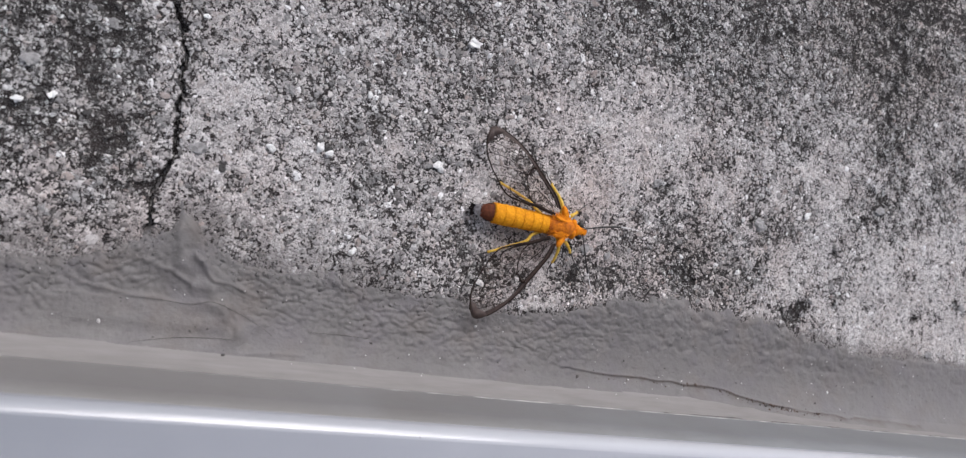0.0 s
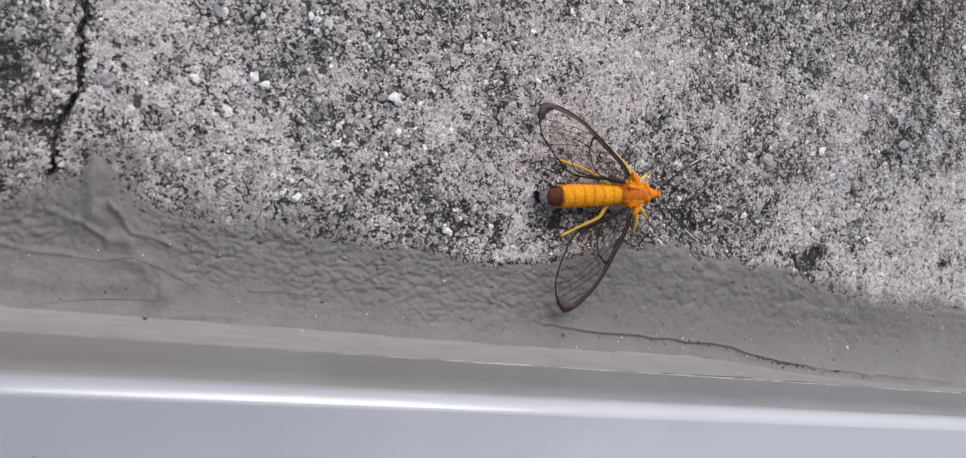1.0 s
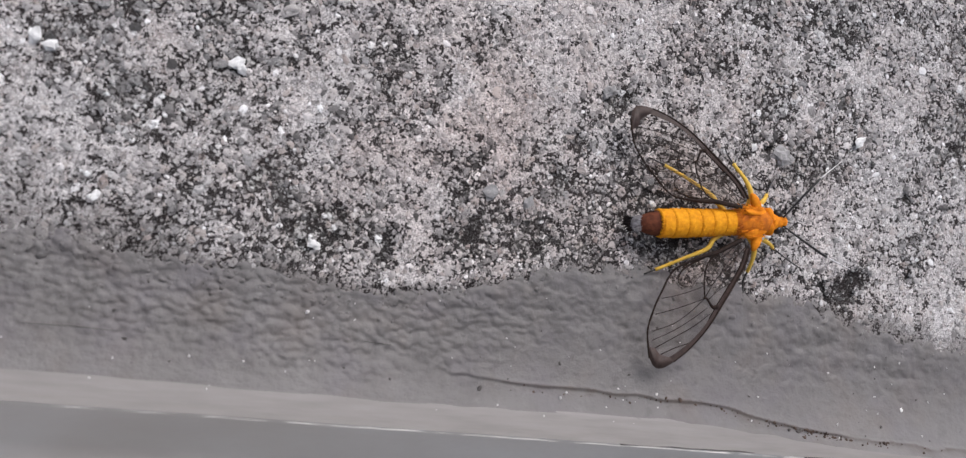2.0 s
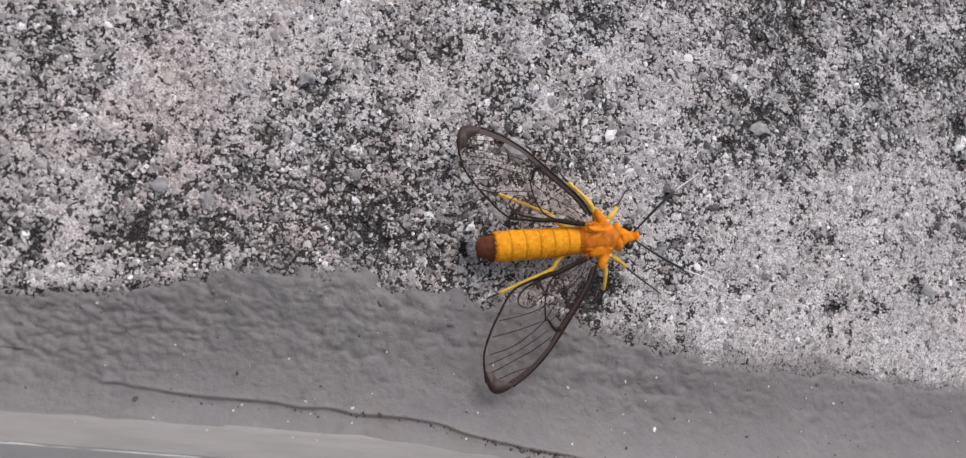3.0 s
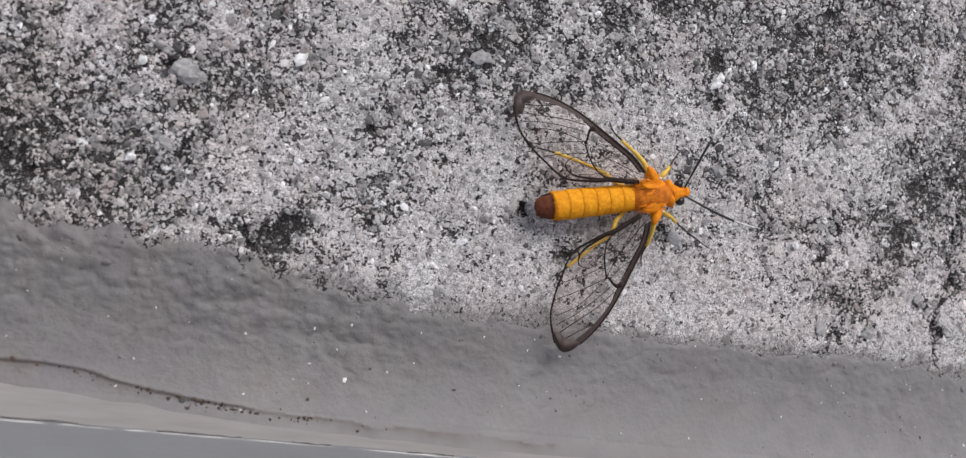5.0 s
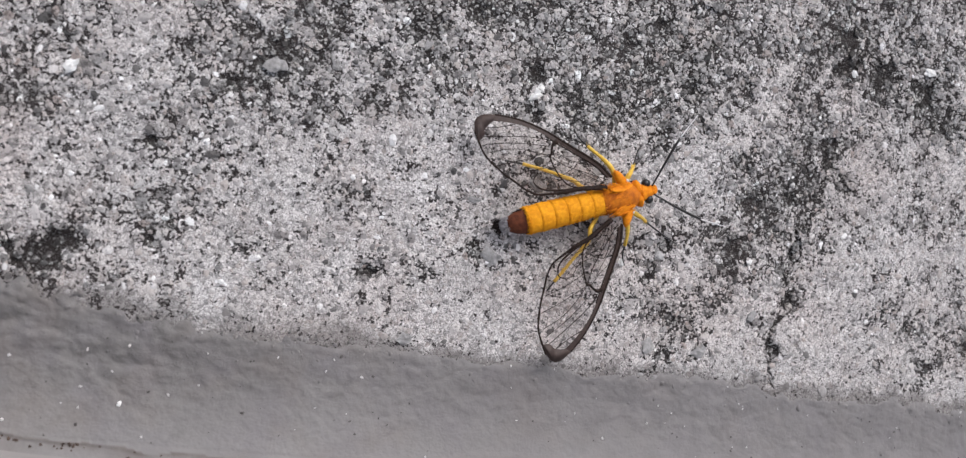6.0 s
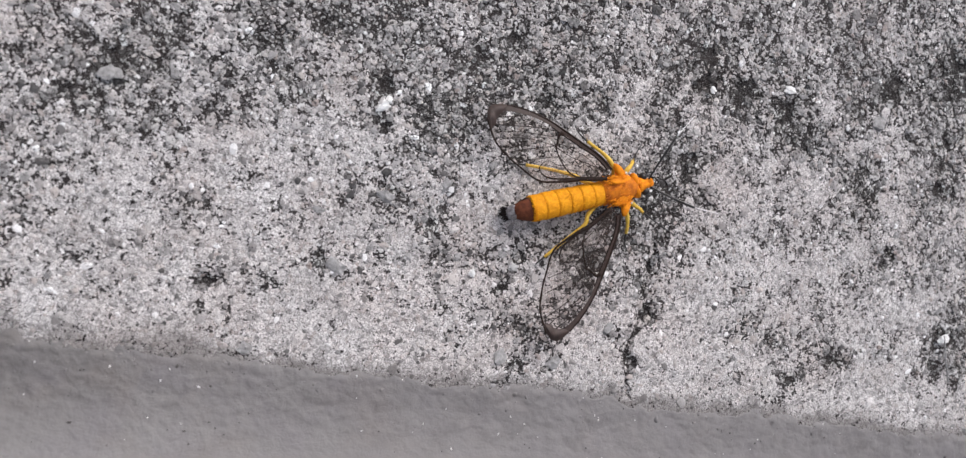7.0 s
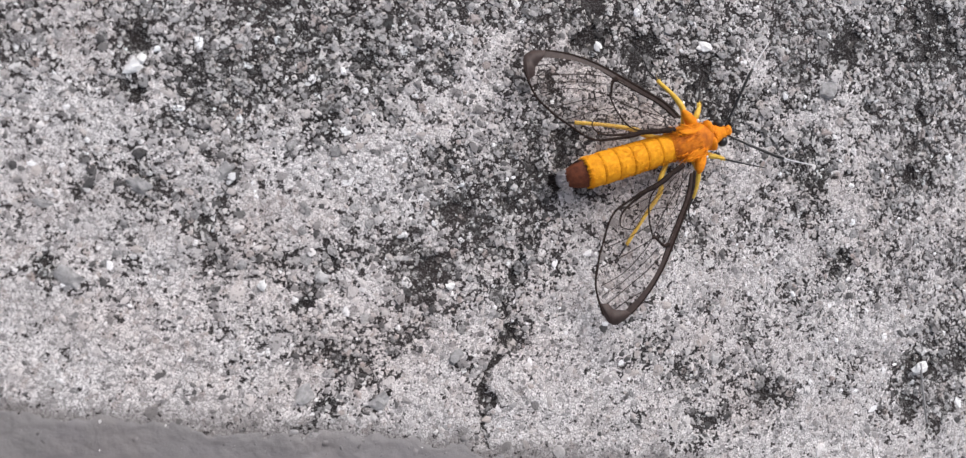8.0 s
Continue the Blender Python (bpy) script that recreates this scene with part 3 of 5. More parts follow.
# wide stains, and one small black spot at (116.9, 25.0)
STAINS_AND_SPOT = ((23.0, 34.0, 6.0, 0.2), (46.0, 38.0, 8.0, 0.28), (40.0, 45.0, 7.0, 0.25), (147.0, 27.0, 6.0, 0.28), (160.0, 32.0, 7.0, 0.28), (116.9, 25.0, 2.2, 0.8), (-104.0, 24.0, 12.0, 0.28), (-116.0, 10.0, 10.0, 0.25), (22.0, 22.0, 6.0, 0.15))
DARKER = STAINS_AND_SPOT + STAINS_BLACK + STAINS_BLACK_2 + STAINS_DARK + STAINS_DARK_2 + STAINS_DARK_3 + STAINS_GREY + STAINS_GREY_2 + STAINS_GREY_3 + STAINS_GREY_4
CLEANER = CLEAN_PATCHES + CLEAN_PATCHES_2 + CLEAN_PATCHES_3


def edge_at(x):
    ex, ey = np.array(EDGE).T
    return np.interp(x, ex, ey) + 0.55 * lattice_noise(x, x * 0, 5.3, 11) + 0.42 * lattice_noise(x, x * 0, 1.7, 12) + 0.25 * lattice_noise(x, x * 0, 0.6, 13)


def dirt_and_cracks_at(x, y):
    """How dark the cement is, by dirt and along its cracks: 0 clean, 1 black."""
    wx, wy = x + 1.3 * lattice_noise(x, y, 4, 31) + 0.5 * lattice_noise(x, y, 1.3, 33), y + 1.3 * lattice_noise(x, y, 4, 32) + 0.5 * lattice_noise(x, y, 1.3, 34)
    dark, clean = np.zeros(x.shape), np.zeros(x.shape)
    for spots, field, pick in ((DARKER, dark, np.maximum), (CLEANER, clean, np.minimum)):
        for bx, by, r, more in spots:
            at = np.flatnonzero((np.abs(wx - bx) < 2.2 * r) & (np.abs(wy - by) < 2.2 * r))
            field[at] = pick(field[at], more * np.exp(-((wx[at] - bx) ** 2 + (wy[at] - by) ** 2) / (r * r)))
    d = 0.225 - 0.03 * step_up(60, 100, x) + 0.08 * cloud_noise(x, y, 16, 41) + 0.18 * cloud_noise(x, y, 1.6, 51, 2) + 0.11 * cloud_noise(x, y, 4.5, 52, 2) + 1.5 * dark * (0.95 + 0.6 * lattice_noise(x, y, 1.5, 57)) + 1.25 * clean
    d = d + 0.17 * step_up(28, 50, y) + 0.12 * step_up(-94, -100, x) * step_up(0, 6, y)
    d = d - (0.19 + 0.08 * step_up(70, 95, x)) * step_up(14, 1, y - edge_at(x)) * step_up(20, 45, x)
    # the cracks are darkened in colour too, besides their carved depth
    near, _ = off_line(x + 0.7 * lattice_noise(x, y, 2.4, 62) + 0.35 * lattice_noise(x, y, 0.8, 63), y, CRACK)
    fork, _ = off_line(x + 0.7 * lattice_noise(x, y, 2.4, 62), y, CRACK_FORK)
    d = np.maximum(d, 0.85 * np.exp(-(fork / 0.5) ** 2))
    thin, _ = off_line(x + 1.3 * lattice_noise(x, y, 2.2, 61), y, CRACK_THIN)
    d = np.maximum(d, 0.95 * np.exp(-(near / 0.45) ** 2))
    d = np.maximum(d, (0.58 + 0.35 * lattice_noise(x, y, 3.0, 64)) * np.exp(-(thin / 0.4) ** 2))
    return np.clip(d, 0, 0.9)


def wash_at(x, y):
    """How far a thin wash of the grey paint runs out over the sand above its edge."""
    reach = 1.2 + 6.0 * step_up(-48, -72, x) + 1.0 * step_up(60, 90, x) + 3.0 * np.exp(-((x - 42) / 18) ** 2)
    s = (y - edge_at(x)) / reach + 0.35 * cloud_noise(x, y, 3.0, 66, 3)
    return step_up(1.0, -0.1, s)


def rust_at(x, y):
    """A faint reddish bloom of dust in the worn stretches."""
    bloom = np.zeros(x.shape)
    for bx, by, rx, ry, most in ((-14, 9, 34, 22, 0.75), (44, 58, 22, 16, 0.6), (95, 4, 40, 10, 0.35), (118, 26, 14, 12, 0.4), (-95, 0, 20, 10, 0.5)):
        bloom = np.maximum(bloom, most * np.exp(-((x - bx) / rx) ** 2 - ((y - by) / ry) ** 2))
    return np.clip(bloom * (1.0 + 0.7 * cloud_noise(x, y, 7, 67, 3)) + 0.12 * cloud_noise(x, y, 3.5, 69, 2), 0, 1)


def cement_height(x, y, dirt):
    near, _ = off_line(x + 0.7 * lattice_noise(x, y, 2.4, 62) + 0.35 * lattice_noise(x, y, 0.8, 63), y, CRACK)
    thin, _ = off_line(x + 1.3 * lattice_noise(x, y, 2.2, 61), y, CRACK_THIN)
    z = 0.25 * cloud_noise(x, y, 18, 71, 2) + 0.16 * cloud_noise(x, y, 2.4, 75, 4) - 0.10
    z = z - 0.42 * step_up(0.15, 0.8, dirt) - 0.45 * step_up(0.75, 1.0, dirt)
    z = z - 2.4 * np.exp(-(near / 0.29) ** 2) - 0.5 * np.exp(-(thin / 0.3) ** 2)
    return z


# ---- the ledge ----
def grid_faces(nx, ny):
    i = (np.arange(nx - 1)[:, None] * ny + np.arange(ny - 1)[None]).ravel()
    return np.stack([i, i + ny, i + ny + 1, i + 1], 1)


def build_ledge():
    xs, ys = np.arange(X0, X1, 0.36), np.arange(-22.0, 80.0, 0.36)
    x, y = (a.ravel() for a in np.meshgrid(xs, ys, indexing="ij"))
    dirt = dirt_and_cracks_at(x, y)
    ob = mesh_from_arrays("ground", np.stack([x, y, cement_height(x, y, dirt)], 1), grid_faces(len(xs), len(ys)), CEMENT, dirt=dirt, wash=wash_at(x, y), rust=rust_at(x, y))
    tagged(ob, "rough weathered grey concrete ledge with black stains", "concrete ledge", kind="structure")
    # the mass of the ledge below and round the detailed top
    bm = bmesh.new()
    for lo, hi in (((-700, -22, -60), (900, 240, -2.6)), ((-700, -22, -2.6), (X0 + 0.2, 240, -0.1)), ((X1 - 0.6, -22, -2.6), (900, 240, -0.1)), ((X0 + 0.2, 79.6, -2.6), (X1 - 0.6, 240, -0.1))):
        made = bmesh.ops.create_cube(bm, size=1.0)["verts"]
        for v in made:
            v.co = Vector([(a + b) / 2 + c * (b - a) for a, b, c in zip(lo, hi, v.co)])
    part("ledge_mass", bm, CEMENT, ob, smooth=False)
    return ob


def scatter(name, x, y, z, r, flat, material, rng, smooth=False, **fields):
    """Angular grains, joined into one mesh; their buried undersides are left open."""
    n = len(x)
    bm = bmesh.new()
    bmesh.ops.create_icosphere(bm, subdivisions=1, radius=1.0)
    base = np.array([v.co[:] for v in bm.verts])
    tri = np.array([[v.index for v in f.verts] for f in bm.faces])
    tri = tri[base[tri, 2].mean(1) > -0.55]
    bm.free()
    k = len(base)
    v = base[None] * (1 + rng.uniform(-0.30, 0.28, (n, k, 1)))
    v = v * np.stack([r * rng.uniform(0.85, 1.5, n), r * rng.uniform(0.7, 1.05, n), r * (rng.uniform(*flat, n) if isinstance(flat, tuple) else flat)], 1)[:, None]
    a, tx = rng.uniform(0, 6.283, n)[:, None], rng.uniform(-0.25, 0.25, n)[:, None]
    px, py, pz = v[..., 0], v[..., 1], v[..., 2] + tx * v[..., 0]
    v = np.stack([px * np.cos(a) - py * np.sin(a) + x[:, None], px * np.sin(a) + py * np.cos(a) + y[:, None], pz + z[:, None]], -1)
    faces = (tri[None] + np.arange(n)[:, None, None] * k).reshape(-1, 3)
    return mesh_from_arrays(name, v.reshape(-1, 3), faces, material, smooth=smooth, **{field: np.repeat(values, k) for field, values in fields.items()})


def build_grains():
    """Sand grains that stand out of the worn cement."""
    rng = np.random.RandomState(5)
    count = 150000
    x, y = rng.uniform(-128, 192, count), rng.uniform(-9, 64, count)
    near, _ = off_line(x + 0.7 * lattice_noise(x, y, 2.4, 62), y, CRACK)
    keep = (y > edge_at(x) - 0.3) & (near > 0.42) & (off_line(x, y, SMEAR)[0] > 1.3 + rng.uniform(-0.8, 0.8, count))
    x, y = x[keep], y[keep]
    dirt = dirt_and_cracks_at(x, y)
    keep = rng.uniform(0, 1, len(x)) < 0.24 + 0.90 * np.clip(dirt, 0, 0.42) - 0.10 * step_up(40, 60, x) * step_up(13, 5, y - edge_at(x)) - 1.0 * np.maximum(0, dirt - 0.50)
    x, y, dirt = x[keep], y[keep], dirt[keep]
    n = len(x)
    r = np.clip(np.exp(rng.normal(-1.42, 0.40, n)), 0.12, 0.80)
    z = cement_height(x, y, dirt) + r * (rng.uniform(-0.36, 0.06, n) + 0.18 * step_up(0.1, 0.6, dirt))
    ob = scatter("sand_grains", x, y, z, r, (0.22, 0.42), GRAIN, rng, dirt=dirt, wash=wash_at(x, y), rust=rust_at(x, y))
    tagged(ob, "pale grey sand grains standing out of worn concrete", "sand grains", kind="stuff")


def build_aggregate(ledge):
    """Rounded stones the size of coarse sand, bared where the cement has worn and gone black; the largest stand singly."""
    rng = np.random.RandomState(15)
    count = 60000
    x, y = rng.uniform(-128, 192, count), rng.uniform(-8, 64, count)
    near, _ = off_line(x + 0.7 * lattice_noise(x, y, 2.4, 62), y, CRACK)
    keep = (y > edge_at(x) + 0.5) & (near > 0.6) & (off_line(x, y, SMEAR)[0] > 2.0)
    x, y = x[keep], y[keep]
    dirt = dirt_and_cracks_at(x, y)
    keep = rng.uniform(0, 1, len(x)) < 0.012 + 0.28 * step_up(0.10, 0.42, dirt) - 0.90 * np.maximum(0, dirt - 0.60)
    x, y, dirt = x[keep], y[keep], dirt[keep]
    r = np.clip(np.exp(rng.normal(-1.02, 0.32, len(x))), 0.22, 0.75)
    z = cement_height(x, y, dirt) + r * rng.uniform(-0.08, 0.10, len(x))
    ob = scatter("coarse_sand", x, y, z, r, (0.16, 0.30), AGGREGATE, rng, dirt=dirt, rust=rust_at(x, y))
    tagged(ob, "rounded grey coarse sand bared in worn concrete", "coarse sand", kind="stuff")
    shapes = []
    for k in range(8):
        bm = rock(bmesh.new(), (0, 0, 0), 1.0, 140 + k, 0.42, 0.24)
        me = bpy.data.meshes.new("pebble")
        bmesh.ops.scale(bm, vec=(MM, MM, MM), verts=bm.verts)
        bm.to_mesh(me)
        bm.free()
        me.materials.append(AGGREGATE)
        shapes.append(me)
    x, y = rng.uniform(-120, 175, 420), rng.uniform(-4, 56, 420)
    keep = (y > edge_at(x) + 1.5) & (off_line(x, y, CRACK)[0] > 2.0) & (off_line(x, y, SMEAR)[0] > 3.0)
    x, y = x[keep], y[keep]
    dirt = dirt_and_cracks_at(x, y)
    keep = (dirt > 0.10 + 0.1 * rng.uniform(0, 1, len(x))) & (dirt < 0.7)
    x, y = x[keep], y[keep]
    z = cement_height(x, y, dirt[keep])
    for k in range(min(len(x), 170)):
        size = float(np.clip(np.exp(rng.normal(-0.45, 0.22)), 0.4, 1.0))
        stone = new("pebble", shapes[k % 8])
        stone.parent = ledge
        stone.matrix_local = mm_pose(x[k], y[k], z[k] - 0.05 * size, rng.uniform(-8, 8), rng.uniform(-8, 8), rng.uniform(0, 360)) @ Matrix.Diagonal((size, size * rng.uniform(0.7, 1.0), size, 1))


def build_fringe():
    """Grains along the upper edge of the paint that it has just covered."""
    rng = np.random.RandomState(9)
    x, s = rng.uniform(X0 + 8, X1 - 20, 9000), rng.normal(0.3, 1.5, 9000)
    keep = (s > -1.8) & (rng.uniform(0, 1, 9000) < 0.8 - 0.6 * step_up(-45, -25, x))
    x, s = x[keep], s[keep]
    y = edge_at(x) - s
    keep = off_line(x, y, SMEAR)[0] > rng.uniform(0.6, 2.4, len(x))
    x, y = x[keep], y[keep]
    r = np.clip(np.exp(rng.normal(-1.3, 0.3, len(x))), 0.15, 0.5)
    ground = np.maximum(coat_height(x, y), cement_height(x, y, dirt_and_cracks_at(x, y)))
    ground = ground - r * rng.uniform(0.22, 0.38, len(x))
    ob = scatter("painted_grains", x, y, ground, r, (0.22, 0.40), COAT, rng, smooth=True)
    tagged(ob, "sand grains just covered by brownish grey paint", "painted grains", kind="stuff")


def build_straw():
    """A thin dry stalk that lies on the concrete."""
    pts = [(165.3, 8.6, 0.5), (165.9, 6.4, 0.5), (166.8, 3.8, 0.45), (167.6, 1.6, 0.4)]
    tagged(part("straw", tube(bmesh.new(), smooth_line(pts), 0.13), PEBBLE), "thin grey dry stalk lying on the concrete", "stalk")


def build_specks(paint):
    """Crumbs of dirt and flecks of white on the paint and the rail."""
    rng = np.random.RandomState(17)
    for name, count, material, label in (("dirt_crumbs", 210, BRISTLE, "tiny dark crumbs of dirt on the grey paint"), ("white_flecks", 170, RIM, "tiny white flecks stuck on the grey paint")):
        x, y = rng.uniform(X0 + 20, X1 - 20, count), rng.uniform(-19.5, -6, count)
        r = np.clip(np.exp(rng.normal(-2.3, 0.35, count)), 0.05, 0.26)
        ob = scatter(name, x, y, coat_height(x, y) + 0.3 * r, r, (0.4, 0.7), material, rng)
        tagged(ob, label, "specks", kind="stuff")
    x, y = rng.uniform(-130, 90, 90), rng.uniform(-50, -28.5, 90)
    r = np.clip(np.exp(rng.normal(-2.0, 0.4, 90)), 0.05, 0.3)
    z = 24.0 - 2.0 * (-26.5 + rail_shift(x) - y) / 33.5
    ob = scatter("dust_specks", x, y, z + 0.2 * r, r, (0.3, 0.6), BRISTLE, rng)
    tagged(ob, "tiny dark dust specks on the white window rail", "specks", kind="stuff")
    rx, ry = np.array(RIDGE).T
    x = np.concatenate([rng.uniform(-20, 40, 60), rng.normal(19, 2.5, 50)])
    y = np.interp(x, rx, ry) - np.abs(rng.normal(0.35, 0.35, len(x)))
    r = np.clip(np.exp(rng.normal(-2.1, 0.4, len(x))), 0.06, 0.26)
    ob = scatter("ridge_crumbs", x, y, coat_height(x, y) + 0.2 * r, r, (0.4, 0.7), SOIL, rng)
    tagged(ob, "brown crumbs of dirt below a ridge in the paint", "specks", kind="stuff")
    for n, (x, y, r, material, label) in enumerate(((33.8, -15.6, 0.24, QUARTZ, "white paint fleck"), (-23.4, -16.9, 0.30, BRISTLE, "dark crumb"), (-81.0, -18.4, 0.28, BRISTLE, "dark crumb"),
                                                    (17.6, -19.0, 0.34, BRISTLE, "dark crumb"), (16.2, -18.9, 0.24, BRISTLE, "dark crumb"), (46.2, -15.5, 0.2, BRISTLE, "dark crumb"))):
        z = float(coat_height(np.array([x]), np.array([y]))[0])
        part("crumb", rock(bmesh.new(), (x, y, z + 0.05), r, 90 + n, 0.4, 0.5), material, paint, label, smooth=False)


def build_stones(ledge):
    """White chips and larger pebbles set in the concrete."""
    chips = ((-49.9, 34.7, 1.1), (-71.7, 13.2, 0.8), (-70.2, 12.6, 0.7), (-78.7, 11.8, 0.7), (-52.5, 13.5, 0.7), (-65.5, 22.6, 0.5), (-111.3, 12, 0.7),
             (-64.5, -1.4, 0.6), (-107.4, 13.3, 0.6), (24.2, 18.3, 0.75), (-53, 14, 0.8), (-42.9, -3.5, 0.7), (8.8, 5.1, 0.6), (8.6, 15.1, 0.5),
             (74, 25.2, 0.75), (74.5, 26.1, 0.5), (-4.4, 6.2, 0.45), (106.7, 9.5, 0.5), (118.3, 36.9, 0.55), (130.6, 39.6, 0.8), (88.4, 7, 0.5), (165.6, 8, 1.0))
    for n, (x, y, r) in enumerate(chips):
        part("stone_chip", rock(bmesh.new(), (x, y, 0.2), r * 0.85, n, 0.5, 0.4), QUARTZ, ledge, "white quartz chip", smooth=False)
    pebbles = ((12.9, 14.7, 1.25), (-24.4, 4.7, 0.9), (-19.7, 4, 0.8), (-11.4, 18.7, 0.9), (71.6, 5.2, 1.1), (44, 22.5, 1.0), (63, -5.6, 0.8), (76, 14.6, 0.9),
               (94.1, -3, 0.9), (101.4, -2.9, 0.9), (108.5, 2.5, 0.7), (83.3, 17.3, 0.8), (147.2, 38.4, 1.2), (-88.7, 9.9, 1.0), (-110.6, 17.5, 1.0))
    for n, (x, y, r) in enumerate(pebbles):
        part("pebble", rock(bmesh.new(), (x, y, -0.08), r, 40 + n, 0.42, 0.36), PEBBLE, ledge, "grey pebble", smooth=False)


# ---- the painted skim along the window frame ----
RIDGE = ((-24.5, -15.6), (-16.3, -16.0), (-8.0, -16.2), (3.2, -16.5), (10.4, -17.3), (17.1, -18.5), (22.0, -19.0), (28.7, -19.4), (37.0, -19.8), (47.5, -19.9), (58.0, -20.2))
SMEAR = ((-89.6, 1.5), (-88.7, -1.7), (-86.8, -7.4), (-82.5, -11.0), (-80.4, -14.5))

DRIBBLES = ((((-93.0, -6.6), (-89.3, -7.7), (-86.6, -9.2)), 0.30, 0.30), (((-86.4, -5.2), (-84.6, -6.6), (-83.9, -8.2)), 0.34, 0.40), (((-83.5, -8.4), (-81.0, -8.6), (-79.2, -9.3)), 0.22, 0.25),
            (((-81.2, -11.6), (-79.6, -13.3), (-79.5, -15.6)), 0.22, 0.3), (((-100, -10.6), (-95.5, -11.4), (-90, -11.5)), 0.22, 0.3),
            (((-78, -18.0), (-74, -17.5), (-70, -17.5)), 0.12, 0.25))


def rail_shift(x):
    """How far the window rail stands off its middle line; it runs at half a degree to the ledge."""
    return -0.3 - 0.009 * x


def soil_shade_at(x, y):
    """Brown dirt below the ridge of paint, with the step's shade painted in."""
    d, side = off_line(x, y + 0.25 * lattice_noise(x, y, 3, 91), RIDGE)
    below = (side < 0.05) * np.exp(-(d / (0.55 + 0.35 * lattice_noise(x, y, 4, 101))) ** 2)
    return np.clip(below * (0.75 + 0.5 * lattice_noise(x, y, 1.2, 102)) * step_up(-24, -16, x), 0, 1)


def coat_height(x, y):
    s = edge_at(x) - y
    rough_zone = 1 - 0.55 * step_up(28, 48, x)
    wx, wy = x + 0.25 * lattice_noise(x, y, 1.1, 82), y + 0.25 * lattice_noise(x, y, 1.1, 83)
    sandy = 1 - 0.70 * step_up(-34, 10, x)      # painted sand at one end, soft lumps further on
    fade = 0.05 + 0.95 * step_up(12, 4, s + 2.5 * lattice_noise(x, y, 6, 84))
    bumps = (0.06 * cloud_noise(x, y, 3.4, 81, 3) + sandy * (0.13 * dome_noise(wx, wy, 1.35, 85) + 0.27 * dome_noise(wx, wy, 0.8, 86) - 0.15)
             + (1.1 - 0.7 * sandy) * (0.34 * dome_noise(wx, wy, 2.9, 88) + 0.22 * dome_noise(wx, wy, 1.5, 90) - 0.16)) * fade * rough_zone
    d, side = off_line(x, y, SMEAR)
    bumps = bumps * (1 - 0.85 * np.exp(-(d / 2.6) ** 2)) * (1 - 0.8 * step_up(-105, -102, x) * step_up(-78, -80, x) * step_up(-10.5, -12, y))
    z = -0.75 + 0.80 * step_up(-1.4, 1.0, s + 0.5 * lattice_noise(x, y, 1.8, 87)) + 0.12 * step_up(0.5, 4.0, s) + bumps
    z = z + 0.10 * cloud_noise(x, y, 14, 89, 2)
    low = y - rail_shift(x)
    z = z + 2.4 * np.clip((-low - 8) / 10.5, 0, 1) ** 2 + 2.6 * np.clip((-low - 18.6) / 2.4, 0, 1.2) ** 1.2
    d, side = off_line(x, y + 0.25 * lattice_noise(x, y, 3, 91), RIDGE)
    z = z + 0.10 * np.exp(-(d / 0.2) ** 2) - 0.17 * step_up(0.0, 0.35, -side) * step_up(3.2, 0.9, d) * (side < 0) * step_up(60, 30, x)
    wob = 0.6 * lattice_noise(x, y, 3, 97)
    z = z + 0.28 * step_up(-104, -99, x) * step_up(-79.8, -81.2, x + wob) * step_up(-11.5, -12.0, y + wob) * step_up(-16.4, -14.5, y)
    d, side = off_line(x + 1.3 * lattice_noise(x, y, 2.8, 92) + 0.4 * lattice_noise(x, y, 0.9, 94), y + 0.8 * lattice_noise(x, y, 2.2, 96), SMEAR)
    lump = np.exp(-(d / (1.9 + 0.7 * lattice_noise(x, y, 3.6, 98))) ** 2)
    z = z + 0.75 * lump * (0.75 + 0.45 * lattice_noise(x, y, 1.7, 93)) - 2.6 * step_up(1.3, 2.6, -s) * (1 - step_up(0.2, 0.5, lump))
    for line, tall, wide in DRIBBLES:
        d, side = off_line(x + 0.3 * lattice_noise(x, y, 1.5, 99), y, line)
        z = z + tall * np.exp(-(d / wide) ** 2)
    return z


def build_coat():
    xs, us = np.arange(X0, X1, 0.27), np.linspace(0, 1, 140)
    x, u = np.meshgrid(xs, us, indexing="ij")
    top = np.maximum(edge_at(x) + 4.0, 0)
    top = top + 9 * np.exp(-((x + 89.5) / 5.0) ** 2)
    y = top + (-21.5 + rail_shift(x) - top) * u
    x, y = x.ravel(), y.ravel()
    z = coat_height(x, y)
    z = np.where(edge_at(x) - y > 0.5, np.maximum(z, cement_height(x, y, dirt_and_cracks_at(x, y)) + 0.08), z)
    ob = mesh_from_arrays("paint_skim", np.stack([x, y, z], 1), grid_faces(len(xs), len(us)), COAT, soil_shade=soil_shade_at(x, y))
    return tagged(ob, "brownish grey paint skim smeared over the concrete edge", "paint coat", kind="structure")


